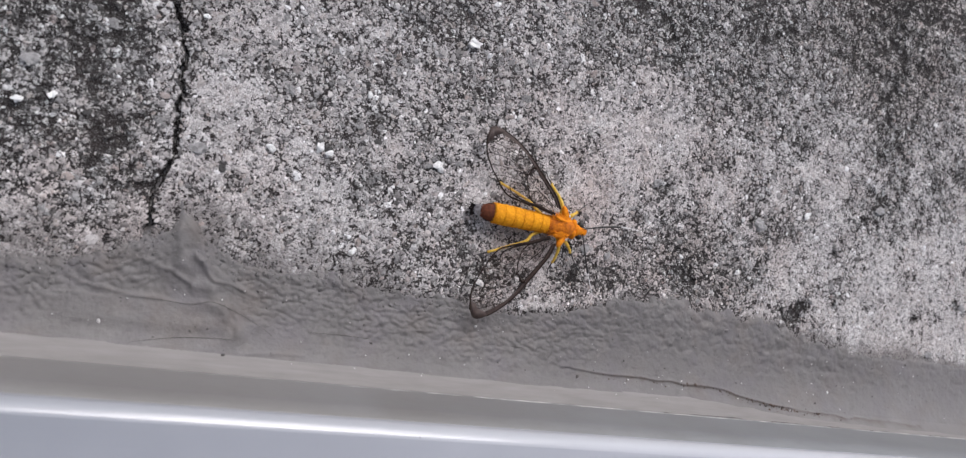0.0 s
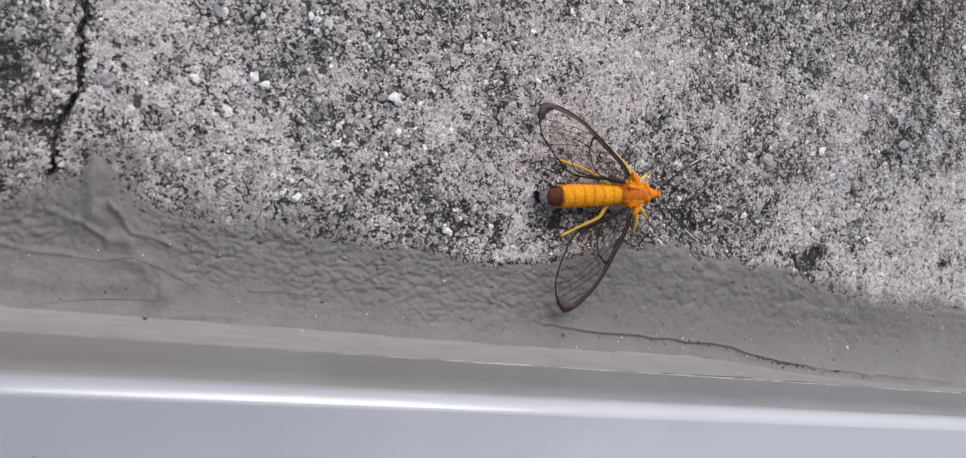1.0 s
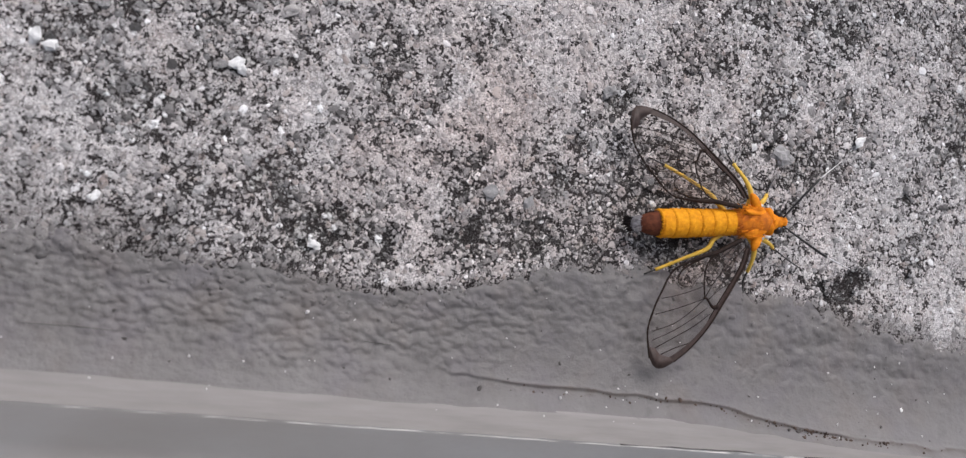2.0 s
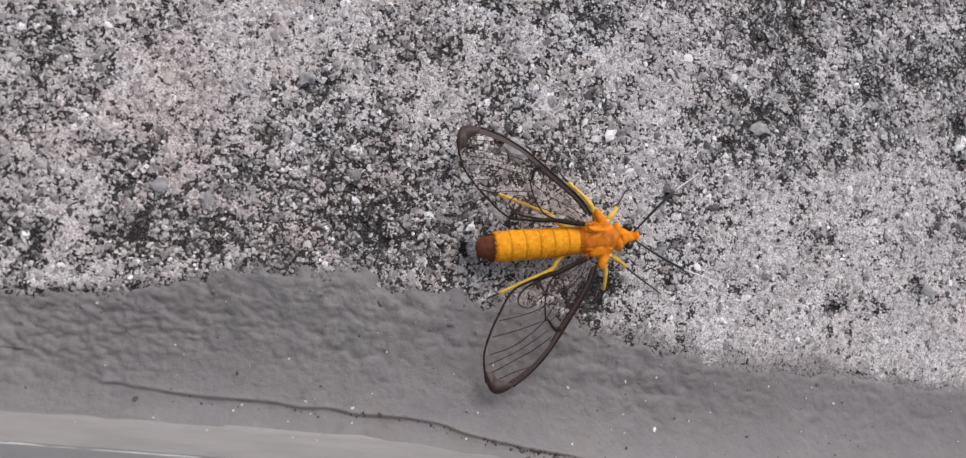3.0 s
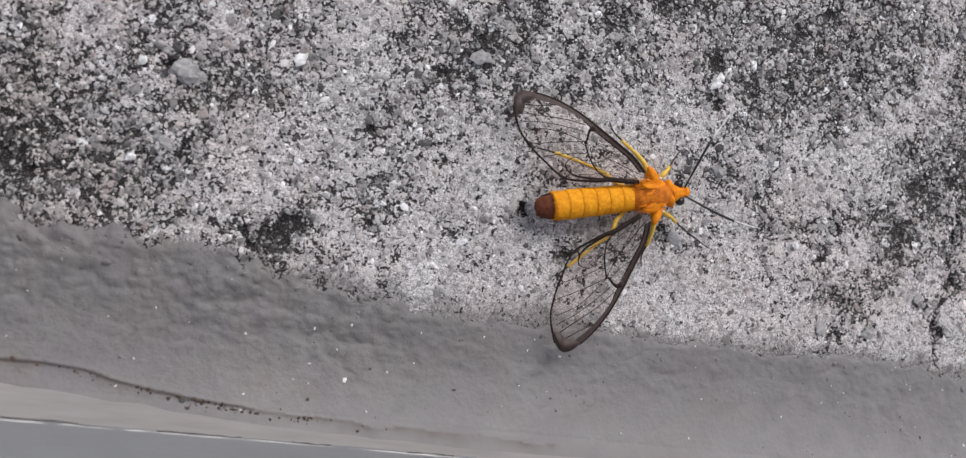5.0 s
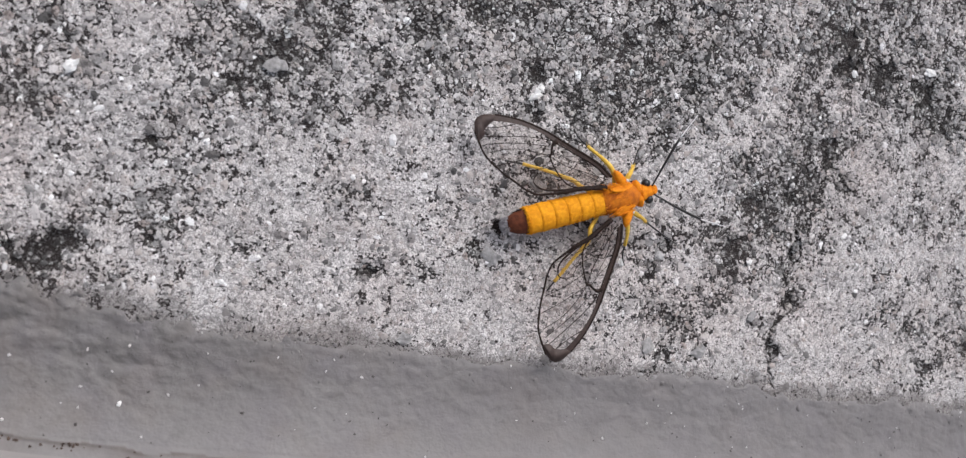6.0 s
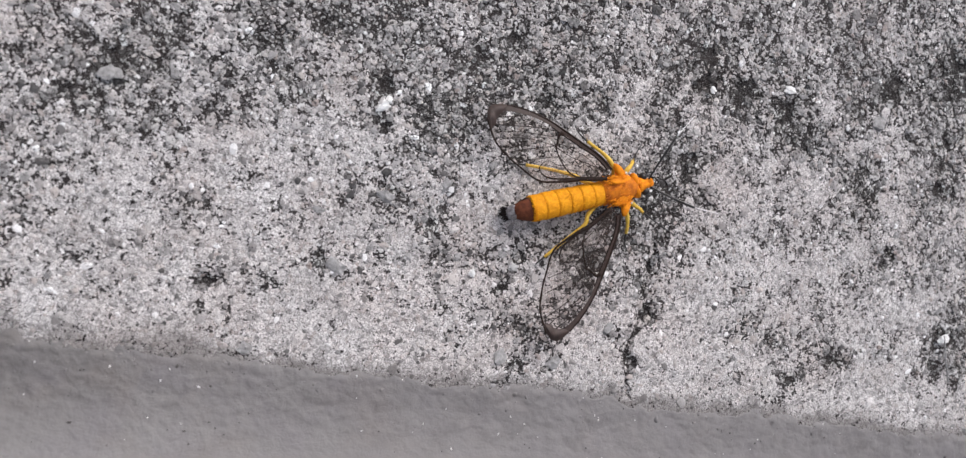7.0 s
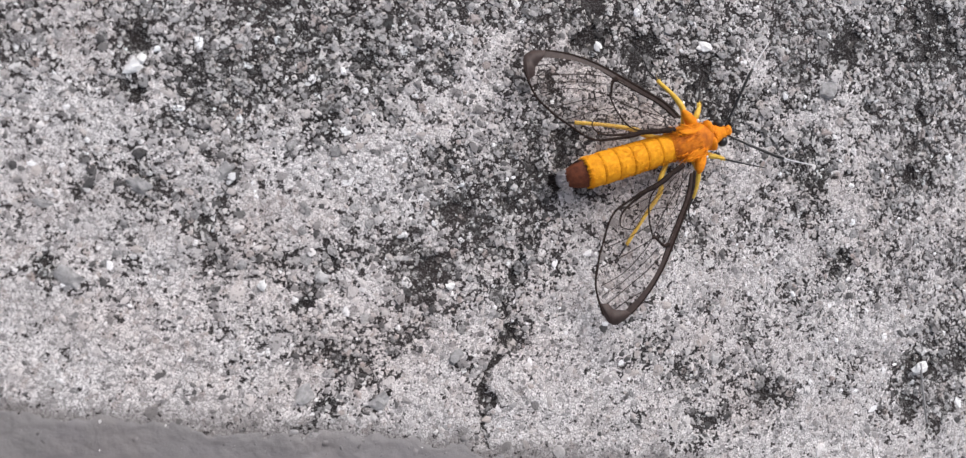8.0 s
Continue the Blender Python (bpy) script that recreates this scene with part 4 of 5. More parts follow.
def build_sealant():
    """A smooth bead of sealant between the paint and the rail; its upper edge is a thin lip."""
    line = ((X0, -17.9), (-60, -18.3), (-30, -18.4), (0, -18.0), (12, -18.7), (22, -19.5), (45, -20.0), (X1, -20.1))
    lx, ly = np.array(line).T
    xs, us = np.arange(X0, X1, 0.40), np.linspace(0, 1, 40) ** 1.6
    x, u = np.meshgrid(xs, us, indexing="ij")
    top = np.interp(x, lx, ly) + 0.15 * lattice_noise(x, x * 0, 3.0, 95) + rail_shift(x)
    y = top + (-21.35 + rail_shift(x) - top) * u
    deep = top - y
    x, y, deep = x.ravel(), y.ravel(), deep.ravel()
    z = coat_height(x, y) - 0.06 + 0.14 * step_up(0.0, 0.9, deep)
    ob = mesh_from_arrays("sealant", np.stack([x, y, z], 1), grid_faces(len(xs), len(us)), SEALANT)
    tagged(ob, "smooth pale grey sealant bead along the window frame", "sealant", kind="structure")
    pts, rng = [], random.Random(8)
    for k in range(int((X1 - X0) / 1.5)):
        x = X0 + 1.5 * k
        pts.append((x, -21.02 + rail_shift(x) + rng.uniform(-0.07, 0.07), 6.0 + rng.uniform(-0.14, 0.14)))
    part("sealant_rim", tube(bmesh.new(), pts, [rng.uniform(0.03, 0.12) * float(0.2 + 0.8 * step_up(-80, -45, p[0])) for p in pts]), RIM, ob, "thin whitish rim")
    chips = [(-8, 9), (16, 24), (29, 33), (41, 46), (58, 63), (72, 75)]   # where the rim has split, a dark seam shows
    for a, b in chips:
        line = [(a + (b - a) * k / 8, -20.86 + rail_shift(a) + rng.uniform(-0.06, 0.06), 6.0 + rng.uniform(-0.05, 0.1)) for k in range(9)]
        part("seam", tube(bmesh.new(), line, [0.02 + 0.07 * rng.random() for k in range(9)]), BRISTLE, ob, "dark split in the rim")


def build_bristles():
    lines = (((-93.2, -17.7), (-87.9, -16.7), (-83.1, -16.3), (-79.3, -16.2)), ((-94.1, -11.8), (-90.2, -11.8), (-86.2, -12.0), (-83.4, -11.3), (-80.3, -12.3), (-77.1, -13.7), (-74.5, -15.2)),
             ((-69.4, -14.2), (-63.9, -14.1), (-60.0, -14.2)), ((-36.5, -13.1), (-33.5, -13.2)))
    for line in lines:
        pts = [(x, y, float(coat_height(np.array([x]), np.array([y]))[0]) + 0.03) for x, y in (p[:2] for p in smooth_line([(*q, 0) for q in line]))]
        tagged(part("bristle", tube(bmesh.new(), pts, [0.05 - 0.03 * abs(2 * k / len(pts) - 1) for k in range(len(pts))]), BRISTLE), "thin dark brush bristle stuck in the grey paint", "bristle", "bristles in the paint")


# ---- the window frame ----
def build_frame():
    lip = [(-22.0 - 2.0 + 2.0 * math.cos(a), 22.3 + 2.0 * math.sin(a)) for a in [radians(10 * k) for k in range(0, 9)]]
    profile = [(-21.1, -4), (-21.1, 7), (-21.6, 16), (-22.0, 22.3)] + lip[1:] + [(-26.5, 24.0), (-60, 22.0), (-60, 60), (-64, 60), (-64, -4)]
    bm = bmesh.new()
    ends = []
    for x in (-700, 900):
        ends.append([bm.verts.new((x, y, z)) for y, z in profile])
    for k in range(len(profile)):
        bm.faces.new((ends[0][k], ends[0][(k + 1) % len(profile)], ends[1][(k + 1) % len(profile)], ends[1][k]))
    bm.faces.new(ends[0])
    bm.faces.new(ends[1])
    for v in bm.verts:
        v.co.y += rail_shift(v.co.x)
    ob = part("window_frame", bm, ENAMEL, smooth=False)
    bm = bmesh.new()   # the rail's lower face, under the same grey paint as the ledge
    face = [(-21.0, -3), (-21.0, 7), (-21.45, 16), (-21.85, 21.9), (-22.1, 21.9), (-21.9, 16), (-21.5, 7), (-21.5, -3)]
    ends = [[bm.verts.new((x, y, z)) for y, z in face] for x in (-700, 900)]
    for k in range(len(face)):
        bm.faces.new((ends[0][k], ends[0][(k + 1) % len(face)], ends[1][(k + 1) % len(face)], ends[1][k]))
    for v in bm.verts:
        v.co.y += rail_shift(v.co.x)
    part("rail_face", bm, FACE, ob, "smooth satin grey face")
    return tagged(ob, "white enamelled window frame rail with a grey face", "window frame", kind="structure")


# ---- the moth ----
def ringed(bm, stations, sides=20):
    """A rounded body: rings at x, with half width, half height and the middle's height."""
    rings = []
    for x, w, h, z in stations:
        rings.append([bm.verts.new((x, w * math.cos(2 * math.pi * k / sides), z + h * math.sin(2 * math.pi * k / sides))) for k in range(sides)])
    for a, b in zip(rings, rings[1:]):
        for k in range(sides):
            bm.faces.new((a[k], a[(k + 1) % sides], b[(k + 1) % sides], b[k]))
    bm.faces.new(rings[0])
    bm.faces.new(rings[-1])
    return bm


# The wing lies along +x from its root; +y is towards the leading edge.
LEADING = ((0.0, 0.30), (2.1, 1.10), (4.8, 1.48), (7.0, 1.74), (9.6, 2.05), (11.5, 2.14), (13.8, 1.98), (16.0, 1.50), (17.5, 0.95), (18.2, 0.30), (18.3, -0.4))
TRAILING = ((17.9, -1.25), (17.0, -2.2), (16.1, -3.05), (15.2, -3.65), (13.9, -4.15), (12.5, -4.6), (10.8, -4.95), (9.4, -5.25), (7.9, -5.25), (6.5, -4.65), (4.8, -3.7), (3.4, -2.7), (1.5, -1.8), (0.1, -1.1))
BAND_INNER = ((0.5, 0.02), (2.7, 0.72), (5.3, 0.98), (8.0, 1.24), (9.5, 1.48), (11.0, 1.64), (13.0, 1.50), (14.8, 1.10), (16.3, 0.60))
TIP_INNER = ((16.3, 0.60), (16.6, 0.0), (16.8, -0.7), (16.6, -1.4), (16.9, -2.1))
VEINS = ((((0.3, -0.2), (2.5, -0.45), (5.0, -0.72), (6.5, -0.76), (8.2, -0.55)), 0.06), (((4.9, 0.95), (6.5, 0.30), (8.2, -0.03)), 0.045),
         (((11.7, -4.45), (10.1, -3.2), (8.6, -2.2), (7.4, -1.5)), 0.05), (((13.6, -3.9), (11.3, -2.3), (8.6, -0.6)), 0.055), (((15.3, -2.95), (13.1, -1.6), (10.8, -0.9), (8.5, -0.5)), 0.055),
         (((16.1, -2.3), (13.5, -1.0), (11.0, -0.1), (9.0, 0.5)), 0.05), (((16.6, -1.5), (14.0, -0.4), (11.6, 0.6), (9.3, 1.25)), 0.06), (((16.7, -0.45), (15.0, 0.45), (13.6, 1.4)), 0.06),
         (((2.5, 0.62), (5.0, 0.15), (7.2, 0.05)), 0.04))
CURVED_VEIN = ((3.4, -2.5), (4.3, -2.75), (5.4, -2.6), (6.6, -2.0), (7.5, -1.35), (8.4, -0.5))
DISCAL_BAR = ((8.1, 1.45), (8.5, 1.05), (8.45, 0.45), (8.25, -0.3), (8.5, -0.6))
HINDWING = ((0.1, -0.9), (2.0, -0.2), (4.4, 0.25), (4.9, -0.6), (5.7, -1.7), (6.8, -2.4), (8.4, -2.55), (8.9, -3.9), (7.4, -4.4), (4.8, -3.4), (2.0, -1.9))
HIND_VEINS = (((0.3, -0.9), (3.0, -1.6), (6.2, -2.6), (8.4, -3.1)), ((4.9, -0.6), (3.6, -0.7), (1.2, -0.8)), ((4.0, -2.1), (5.8, -3.4), (7.0, -4.1)))


def plate(bm, outline, thick):
    """A thin plate with a closed outline."""
    top = [bm.verts.new((p[0], p[1], p[2] + thick / 2)) for p in outline]
    low = [bm.verts.new((p[0], p[1], p[2] - thick / 2)) for p in outline]
    bm.faces.new(top)
    bm.faces.new(list(reversed(low)))
    for k in range(len(top)):
        bm.faces.new((top[k], low[k], low[(k + 1) % len(top)], top[(k + 1) % len(top)]))
    return bm


def web(bm, a, b, thick):
    """A thin strip between two lines of equally many points."""
    for lift in (thick / 2, -thick / 2):
        va = [bm.verts.new((p[0], p[1], p[2] + lift)) for p in a]
        vb = [bm.verts.new((p[0], p[1], p[2] + lift)) for p in b]
        for k in range(len(a) - 1):
            bm.faces.new((va[k], va[k + 1], vb[k + 1], vb[k]))
    return bm


def sag(u, v):
    """The height of the gently bowed wing."""
    return 0.35 * math.sin(math.pi * min(max(u / 18, 0), 1)) - 0.03 * v * v


def along_wing(points, side, per=5, lift=0.0):
    """A smooth line over the bowed wing; side mirrors it."""
    return [Vector((p.x, p.y * side, sag(p.x, p.y) + lift)) for p in smooth_line([(*q, 0) for q in points], per)]


def even(line, count):
    """The line again, with that many points at even steps."""
    far = [0.0]
    for a, b in zip(line, line[1:]):
        far.append(far[-1] + (b - a).length)
    at = np.linspace(0, far[-1], count)
    return [Vector([float(np.interp(s, far, [p[k] for p in line])) for k in range(3)]) for s in at]


def build_wing(parent, at, headings, tilt, side, size=1.0):
    lead, trail = along_wing(LEADING, side), along_wing(TRAILING, side)
    wing = part("forewing", plate(bmesh.new(), lead + trail, 0.02), MEMBRANE, parent, "clear glassy forewing with dark margins and veins")
    wing.visible_shadow = False
    rng = random.Random(21)
    count = 40
    outer, inner = even([p for p in lead if p.x < 16.4], count), even(along_wing(BAND_INNER, side), count)
    lift = Vector((0, 0, 0.03))
    split = 20
    part("costal_base", web(bmesh.new(), [p + lift for p in outer[:split + 1]], [b + (a - b) * 0.18 + lift for a, b in zip(outer, inner)][:split + 1], 0.05), BAND, wing, "dark leading edge")
    part("costal_band", web(bmesh.new(), [p + lift for p in outer[split:]], [p + lift for p in inner[split:]], 0.05), TIP, wing, "brown leading edge")
    part("leading_margin", tube(bmesh.new(), outer, [0.20 - 0.09 * k / count for k in range(count)]), VEIN, wing)
    part("radial_vein", tube(bmesh.new(), [p + lift for p in inner[:24]], [0.13 - 0.003 * k for k in range(24)]), VEIN, wing)
    # the trailing margin: heavy near the body, fringed further out
    n = len(trail)
    part("trailing_margin", tube(bmesh.new(), trail, [0.10 + 0.05 * rng.random() + 0.17 * float(step_up(0.66, 0.85, k / n)) for k in range(n)]), VEIN, wing)
    for line, r in VEINS:
        part("vein", tube(bmesh.new(), along_wing(line, side, 4, 0.02), 0.85 * r, 5), VEIN, wing)
    part("curved_vein", tube(bmesh.new(), along_wing(CURVED_VEIN, side, 4, 0.02), 0.09, 5), VEIN, wing)
    bar = along_wing(DISCAL_BAR, side, 4, 0.02)
    part("wing_bar", tube(bmesh.new(), bar, [0.30 - 0.16 * min(1, 2.2 * k / len(bar)) for k in range(len(bar))], 6), VEIN, wing)
    rim = [p for p in lead if p.x > 16.2] + [p for p in trail if p.x > 16.8]
    part("apex_patch", plate(bmesh.new(), [p + lift for p in rim + list(reversed(along_wing(TIP_INNER, side)))], 0.06), TIP, wing, "brown wing tip")
    wing.matrix_local = mm_pose(*at, 0, tilt, headings[0][1])
    edge = along_wing(HINDWING, side, 5, -0.35)
    hind = part("hindwing", plate(bmesh.new(), edge, 0.02), MEMBRANE, parent, "small clear hindwing with a dark margin")
    part("margin", tube(bmesh.new(), edge + edge[:1], [0.04 + 0.12 * float(step_up(0.55, 0.95, k / len(edge))) for k in range(len(edge) + 1)]), VEIN, hind)
    for line in HIND_VEINS:
        part("vein", tube(bmesh.new(), along_wing(line, side, 4, -0.33), 0.035, 5), VEIN, hind)
    hind.visible_shadow = False
    hind.matrix_local = wing.matrix_local.copy()
    for ob in (wing, hind):
        ob.scale = (size, size, size)
    return [(ob, at, headings, tilt) for ob in (wing, hind)]


def build_leg(moth, name, line, thick, dark_from):
    """A leg of thigh and shin with a dark foot; its own origin is at the hip, so that it can swing."""
    hip = Vector(line[0])
    pts = smooth_line([Vector(p) - hip for p in line], 5)
    n = len(pts)
    cut = max(2, int(n * dark_from))
    swell = lambda k: thick * (0.75 + 0.35 * math.sin(math.pi * min(1, 1.5 * k / cut)))
    leg = part(name, tube(bmesh.new(), pts[:cut], [swell(k) for k in range(cut)], 8), YELLOW, moth, "yellow scaly leg")
    part("foot", tube(bmesh.new(), pts[cut - 1:], [0.13 - 0.07 * k / (n - cut + 1) for k in range(n - cut + 1)]), BLACK, leg, "thin black foot")
    rng = random.Random(len(name) + int(10 * abs(line[1][1])))
    bm = bmesh.new()
    for k in range(60):
        j = rng.randrange(cut - 1)
        p = pts[j].lerp(pts[j + 1], rng.random())
        way = Vector((rng.uniform(-1, 1), rng.uniform(-1, 1), rng.uniform(-0.3, 1))).normalized() + (pts[j + 1] - pts[j]).normalized() * 0.8
        tube(bm, [p + way * thick * 0.5, p + way * (thick * 0.5 + rng.uniform(0.15, 0.3))], [0.035, 0.008], 3)
    tagged(part("leg_scales", bm, YELLOW, leg), kind="stuff")
    leg.location = hip * MM
    return leg


def build_antenna(moth, base, side):
    line = smooth_line([(0, 0, 0), (3.2, 0.25 * side, 0.6), (6.6, 0.2 * side, 0.7), (10.3, -0.5 * side, 0.3)], 6)
    n = len(line)
    cut = int(n * 0.70)
    ob = part("antenna", tube(bmesh.new(), line[:cut], [0.10 + 0.07 * math.sin(math.pi * k / n) for k in range(cut)]), BLACK, moth, "thin black antenna with a white tip")
    part("antenna_tip", tube(bmesh.new(), line[cut - 1:], [0.10 - 0.07 * k / (n - cut + 1) for k in range(n - cut + 1)]), PALE, ob, "white tip")
    ob.location = Vector(base) * MM
    return ob


def scale_coat(name, count, shape, material, moth, length, seed, label=""):
    """Short flat scales that lie back over a rounded part; shape gives half width, half height and middle height at x."""
    rng = random.Random(seed)
    lo, hi = shape[0][0], shape[-1][0]
    sx, sw, sh, sz = np.array(shape).T
    bm = bmesh.new()
    for k in range(count):
        x, a = rng.uniform(lo, hi), rng.uniform(-0.25, math.pi + 0.25)
        w, h, z = (float(np.interp(x, sx, s)) for s in (sw, sh, sz))
        at = Vector((x, w * math.cos(a), z + h * math.sin(a)))
        way = Vector((-1.0, 0.30 * math.cos(a) + rng.uniform(-0.25, 0.25), 0.26 * math.sin(a))) * rng.uniform(*length)
        tube(bm, [at, at + way], [0.06, 0.015], 3)
    return tagged(part(name, bm, material, moth, label), kind="stuff")


def build_moth():
    moth = tagged(MOTH, "orange wasp moth with clear dark-veined wings walking on concrete", "moth")
    moth.empty_display_size = 0.005
    # abdomen: overlapping plates, each one's rear edge a little proud of the next
    cuts = [-2.3, -4.1, -5.8, -7.4, -9.1, -10.8, -12.35]
    half = [1.55, 1.60, 1.66, 1.70, 1.74, 1.76, 1.66]
    for k in range(6):
        a, b, wa, wb = cuts[k], cuts[k + 1], half[k], half[k + 1]
        z = 2.72 - 0.02 * k
        st = [(a + 0.25, wa * 0.92, wa * 0.84, z), (a, wa * 0.955, wa * 0.885, z), ((a + b) / 2, (wa + wb) / 2 * 0.985, (wa + wb) / 2 * 0.92, z - 0.01), (b + 0.22, wb * 1.0, wb * 0.945, z - 0.02), (b + 0.05, wb * 0.99, wb * 0.935, z - 0.02), (b, wb * 0.95, wb * 0.89, z - 0.02)]
        part("abdomen_segment", ringed(bmesh.new(), st, 28), ORANGE, moth)
        if k < 5:
            part("abdomen_joint", ringed(bmesh.new(), [(b + 0.03, wb * 0.955, wb * 0.893, z), (b - 0.03, wb * 0.970, wb * 0.905, z), (b - 0.09, wb * 0.955, wb * 0.893, z)], 28), JOINT, moth)
    rng = random.Random(3)
    bm = bmesh.new()   # the last orange plate ends in a ragged fringe over the brown tail
    for k in range(120):
        a = rng.uniform(-0.2, math.pi + 0.2)
        at = Vector((-12.15, 1.66 * math.cos(a), 2.6 + 1.56 * math.sin(a)))
        tube(bm, [at, at + Vector((-rng.uniform(0.25, 0.6), -0.12 * math.cos(a), -0.10 * math.sin(a)))], [0.09, 0.03], 3)
    tagged(part("abdomen_fringe", bm, ORANGE, moth, "ragged orange scale fringe"), kind="stuff")
    tail = part("abdomen_end", ringed(bmesh.new(), [(-12.1, 1.52, 1.40, 2.55), (-12.8, 1.46, 1.30, 2.48), (-13.5, 1.28, 1.10, 2.36), (-14.2, 1.00, 0.86, 2.22), (-14.6, 0.72, 0.58, 2.12)], 24), BROWN, moth, "dark brown abdomen end")
    for s in (1, -1):
        bm = bmesh.new()
        for k in range(26):
            at = Vector((rng.uniform(-12.9, -12.3), s * rng.uniform(1.0, 1.5), rng.uniform(1.8, 2.9)))
            tube(bm, [at, at + Vector((-rng.uniform(0.5, 1.1), -0.15 * s, -0.1))], [0.10, 0.03], 3)
        tagged(part("side_tuft", bm, TUFT, tail, "blackish brown side tuft"), kind="stuff")
    part("tail_tuft", ringed(bmesh.new(), [(-14.1, 0.80, 0.66, 2.15), (-14.5, 0.88, 0.66, 2.05), (-14.9, 0.84, 0.56, 1.92), (-15.25, 0.60, 0.36, 1.8), (-15.45, 0.30, 0.18, 1.7)], 18), WHITE, moth, "pale whitish tail tuft")
    bm = bmesh.new()
    for k in range(150):
        at = Vector((rng.uniform(-14.9, -14.1), rng.uniform(-0.82, 0.82), rng.uniform(1.7, 2.75)))
        tube(bm, [at, at + Vector((-rng.uniform(0.3, 0.8), 0.2 * at.y + rng.uniform(-0.1, 0.1), -0.15))], [0.06, 0.015], 3)
    tagged(part("tail_hair", bm, WHITE, moth, "pale whitish hair scales"), kind="stuff")
    bm = bmesh.new()
    for k in range(110):
        at = Vector((rng.uniform(-15.5, -14.8), rng.uniform(-0.75, 0.75), rng.uniform(1.2, 1.9)))
        tube(bm, [at, at + Vector((-rng.uniform(0.3, 0.9), 0.3 * at.y + rng.uniform(-0.1, 0.1), -0.35))], [0.10, 0.02], 3)
    tagged(part("tail_fan", bm, TUFT, moth, "black tail fan"), kind="stuff")
    # thorax, collar and shoulder flaps
    part("thorax", ringed(bmesh.new(), [(-2.9, 1.35, 1.25, 2.85), (-2.3, 1.52, 1.42, 2.9), (-1.2, 1.66, 1.62, 3.0), (0.2, 1.70, 1.65, 3.05), (1.3, 1.45, 1.45, 3.05), (2.0, 1.15, 1.15, 3.0)], 24), THORAX, moth, "deep orange thorax")
    for s in (1, -1):
        lobe = rock(bmesh.new(), (0, 0, 0), 1.0, 5, 0.06, 0.8)
        part("collar_lobe", lobe, FIERY, moth, "bright orange collar lobe").matrix_local = mm_pose(1.85, 0.62 * s, 3.25, 0, 0, -12 * s) @ Matrix.Diagonal((0.66, 0.98, 1.35, 1))
        bm = rock(bmesh.new(), (0, 0, 0), 1.0, 7, 0.05, 0.5)
        flap = part("tegula", bm, FIERY, moth, "orange shoulder flap")
        flap.matrix_local = mm_pose(-0.25, 1.28 * s, 4.05, -32 * s, 5, -6 * s) @ Matrix.Diagonal((1.75, 0.72, 0.62, 1))
        part("shoulder_lobe", tube(bmesh.new(), [(0.25, 1.5 * s, 3.3), (0.0, 2.1 * s, 3.7), (-0.35, 2.7 * s, 3.85), (-0.55, 3.15 * s, 3.85), (-0.70, 3.45 * s, 3.8)], [0.60, 0.62, 0.52, 0.36, 0.10], 10), FIERY, moth, "orange wing-base lobe")
        bm = bmesh.new()
        bmesh.ops.create_uvsphere(bm, u_segments=10, v_segments=8, radius=0.19)
        part("white_spot", bm, QUARTZ, moth, "small white spot").location = Vector((0.75, 1.95 * s, 3.75)) * MM
        bm = bmesh.new()
        for k in range(100):   # hair scales that stream back from the flap
            at = Vector((rng.uniform(-1.6, 0.9), s * rng.uniform(0.8, 1.75), rng.uniform(3.7, 4.5)))
            way = Vector((-1.0, s * rng.uniform(-0.10, 0.50), rng.uniform(-0.25, 0.15))) * rng.uniform(0.5, 1.35)
            tube(bm, [at, at + way * 0.5, at + way], [0.055, 0.05, 0.012], 3)
        tagged(part("scale_tuft", bm, FIERY, moth, "tuft of orange hair scales"), kind="stuff")
    head = part("head", ringed(bmesh.new(), [(2.2, 1.0, 1.0, 3.0), (2.6, 1.06, 0.98, 3.0), (3.0, 0.92, 0.86, 2.98), (3.4, 0.72, 0.72, 2.95), (3.8, 0.58, 0.58, 2.9), (4.2, 0.54, 0.50, 2.85),
                                              (4.6, 0.54, 0.44, 2.82), (4.78, 0.44, 0.34, 2.8), (4.86, 0.2, 0.15, 2.8)], 24), FIERY, moth, "orange wedge-shaped head")
    for s in (1, -1):
        bm = bmesh.new()
        bmesh.ops.create_uvsphere(bm, u_segments=14, v_segments=10, radius=0.56)
        part("eye", bm, BLACK, head, "glossy black eye").location = Vector((3.45, 0.98 * s, 2.95)) * MM
    scale_coat("thorax_fur", 170, ((-2.6, 1.45, 1.4, 2.9), (-1.2, 1.66, 1.62, 3.0), (0.2, 1.70, 1.65, 3.05), (1.6, 1.3, 1.3, 3.0)), THORAX, moth, (0.25, 0.65), 31, "short deep orange fur")
    scale_coat("head_fur", 220, ((2.3, 1.0, 1.0, 3.0), (3.0, 0.92, 0.86, 2.98), (3.8, 0.58, 0.58, 2.9), (4.7, 0.5, 0.4, 2.82)), FIERY, moth, (0.15, 0.4), 32, "short orange fur")
    scale_coat("abdomen_fur", 380, ((-12.2, 1.66, 1.56, 2.6), (-9.0, 1.72, 1.62, 2.64), (-5.8, 1.64, 1.54, 2.7), (-2.4, 1.55, 1.43, 2.72)), ORANGE, moth, (0.10, 0.24), 33, "short orange scales")
    wings = build_wing(moth, (-1.45, 2.55, 4.0), UPPER_HEADINGS, 3, -1, 0.965)
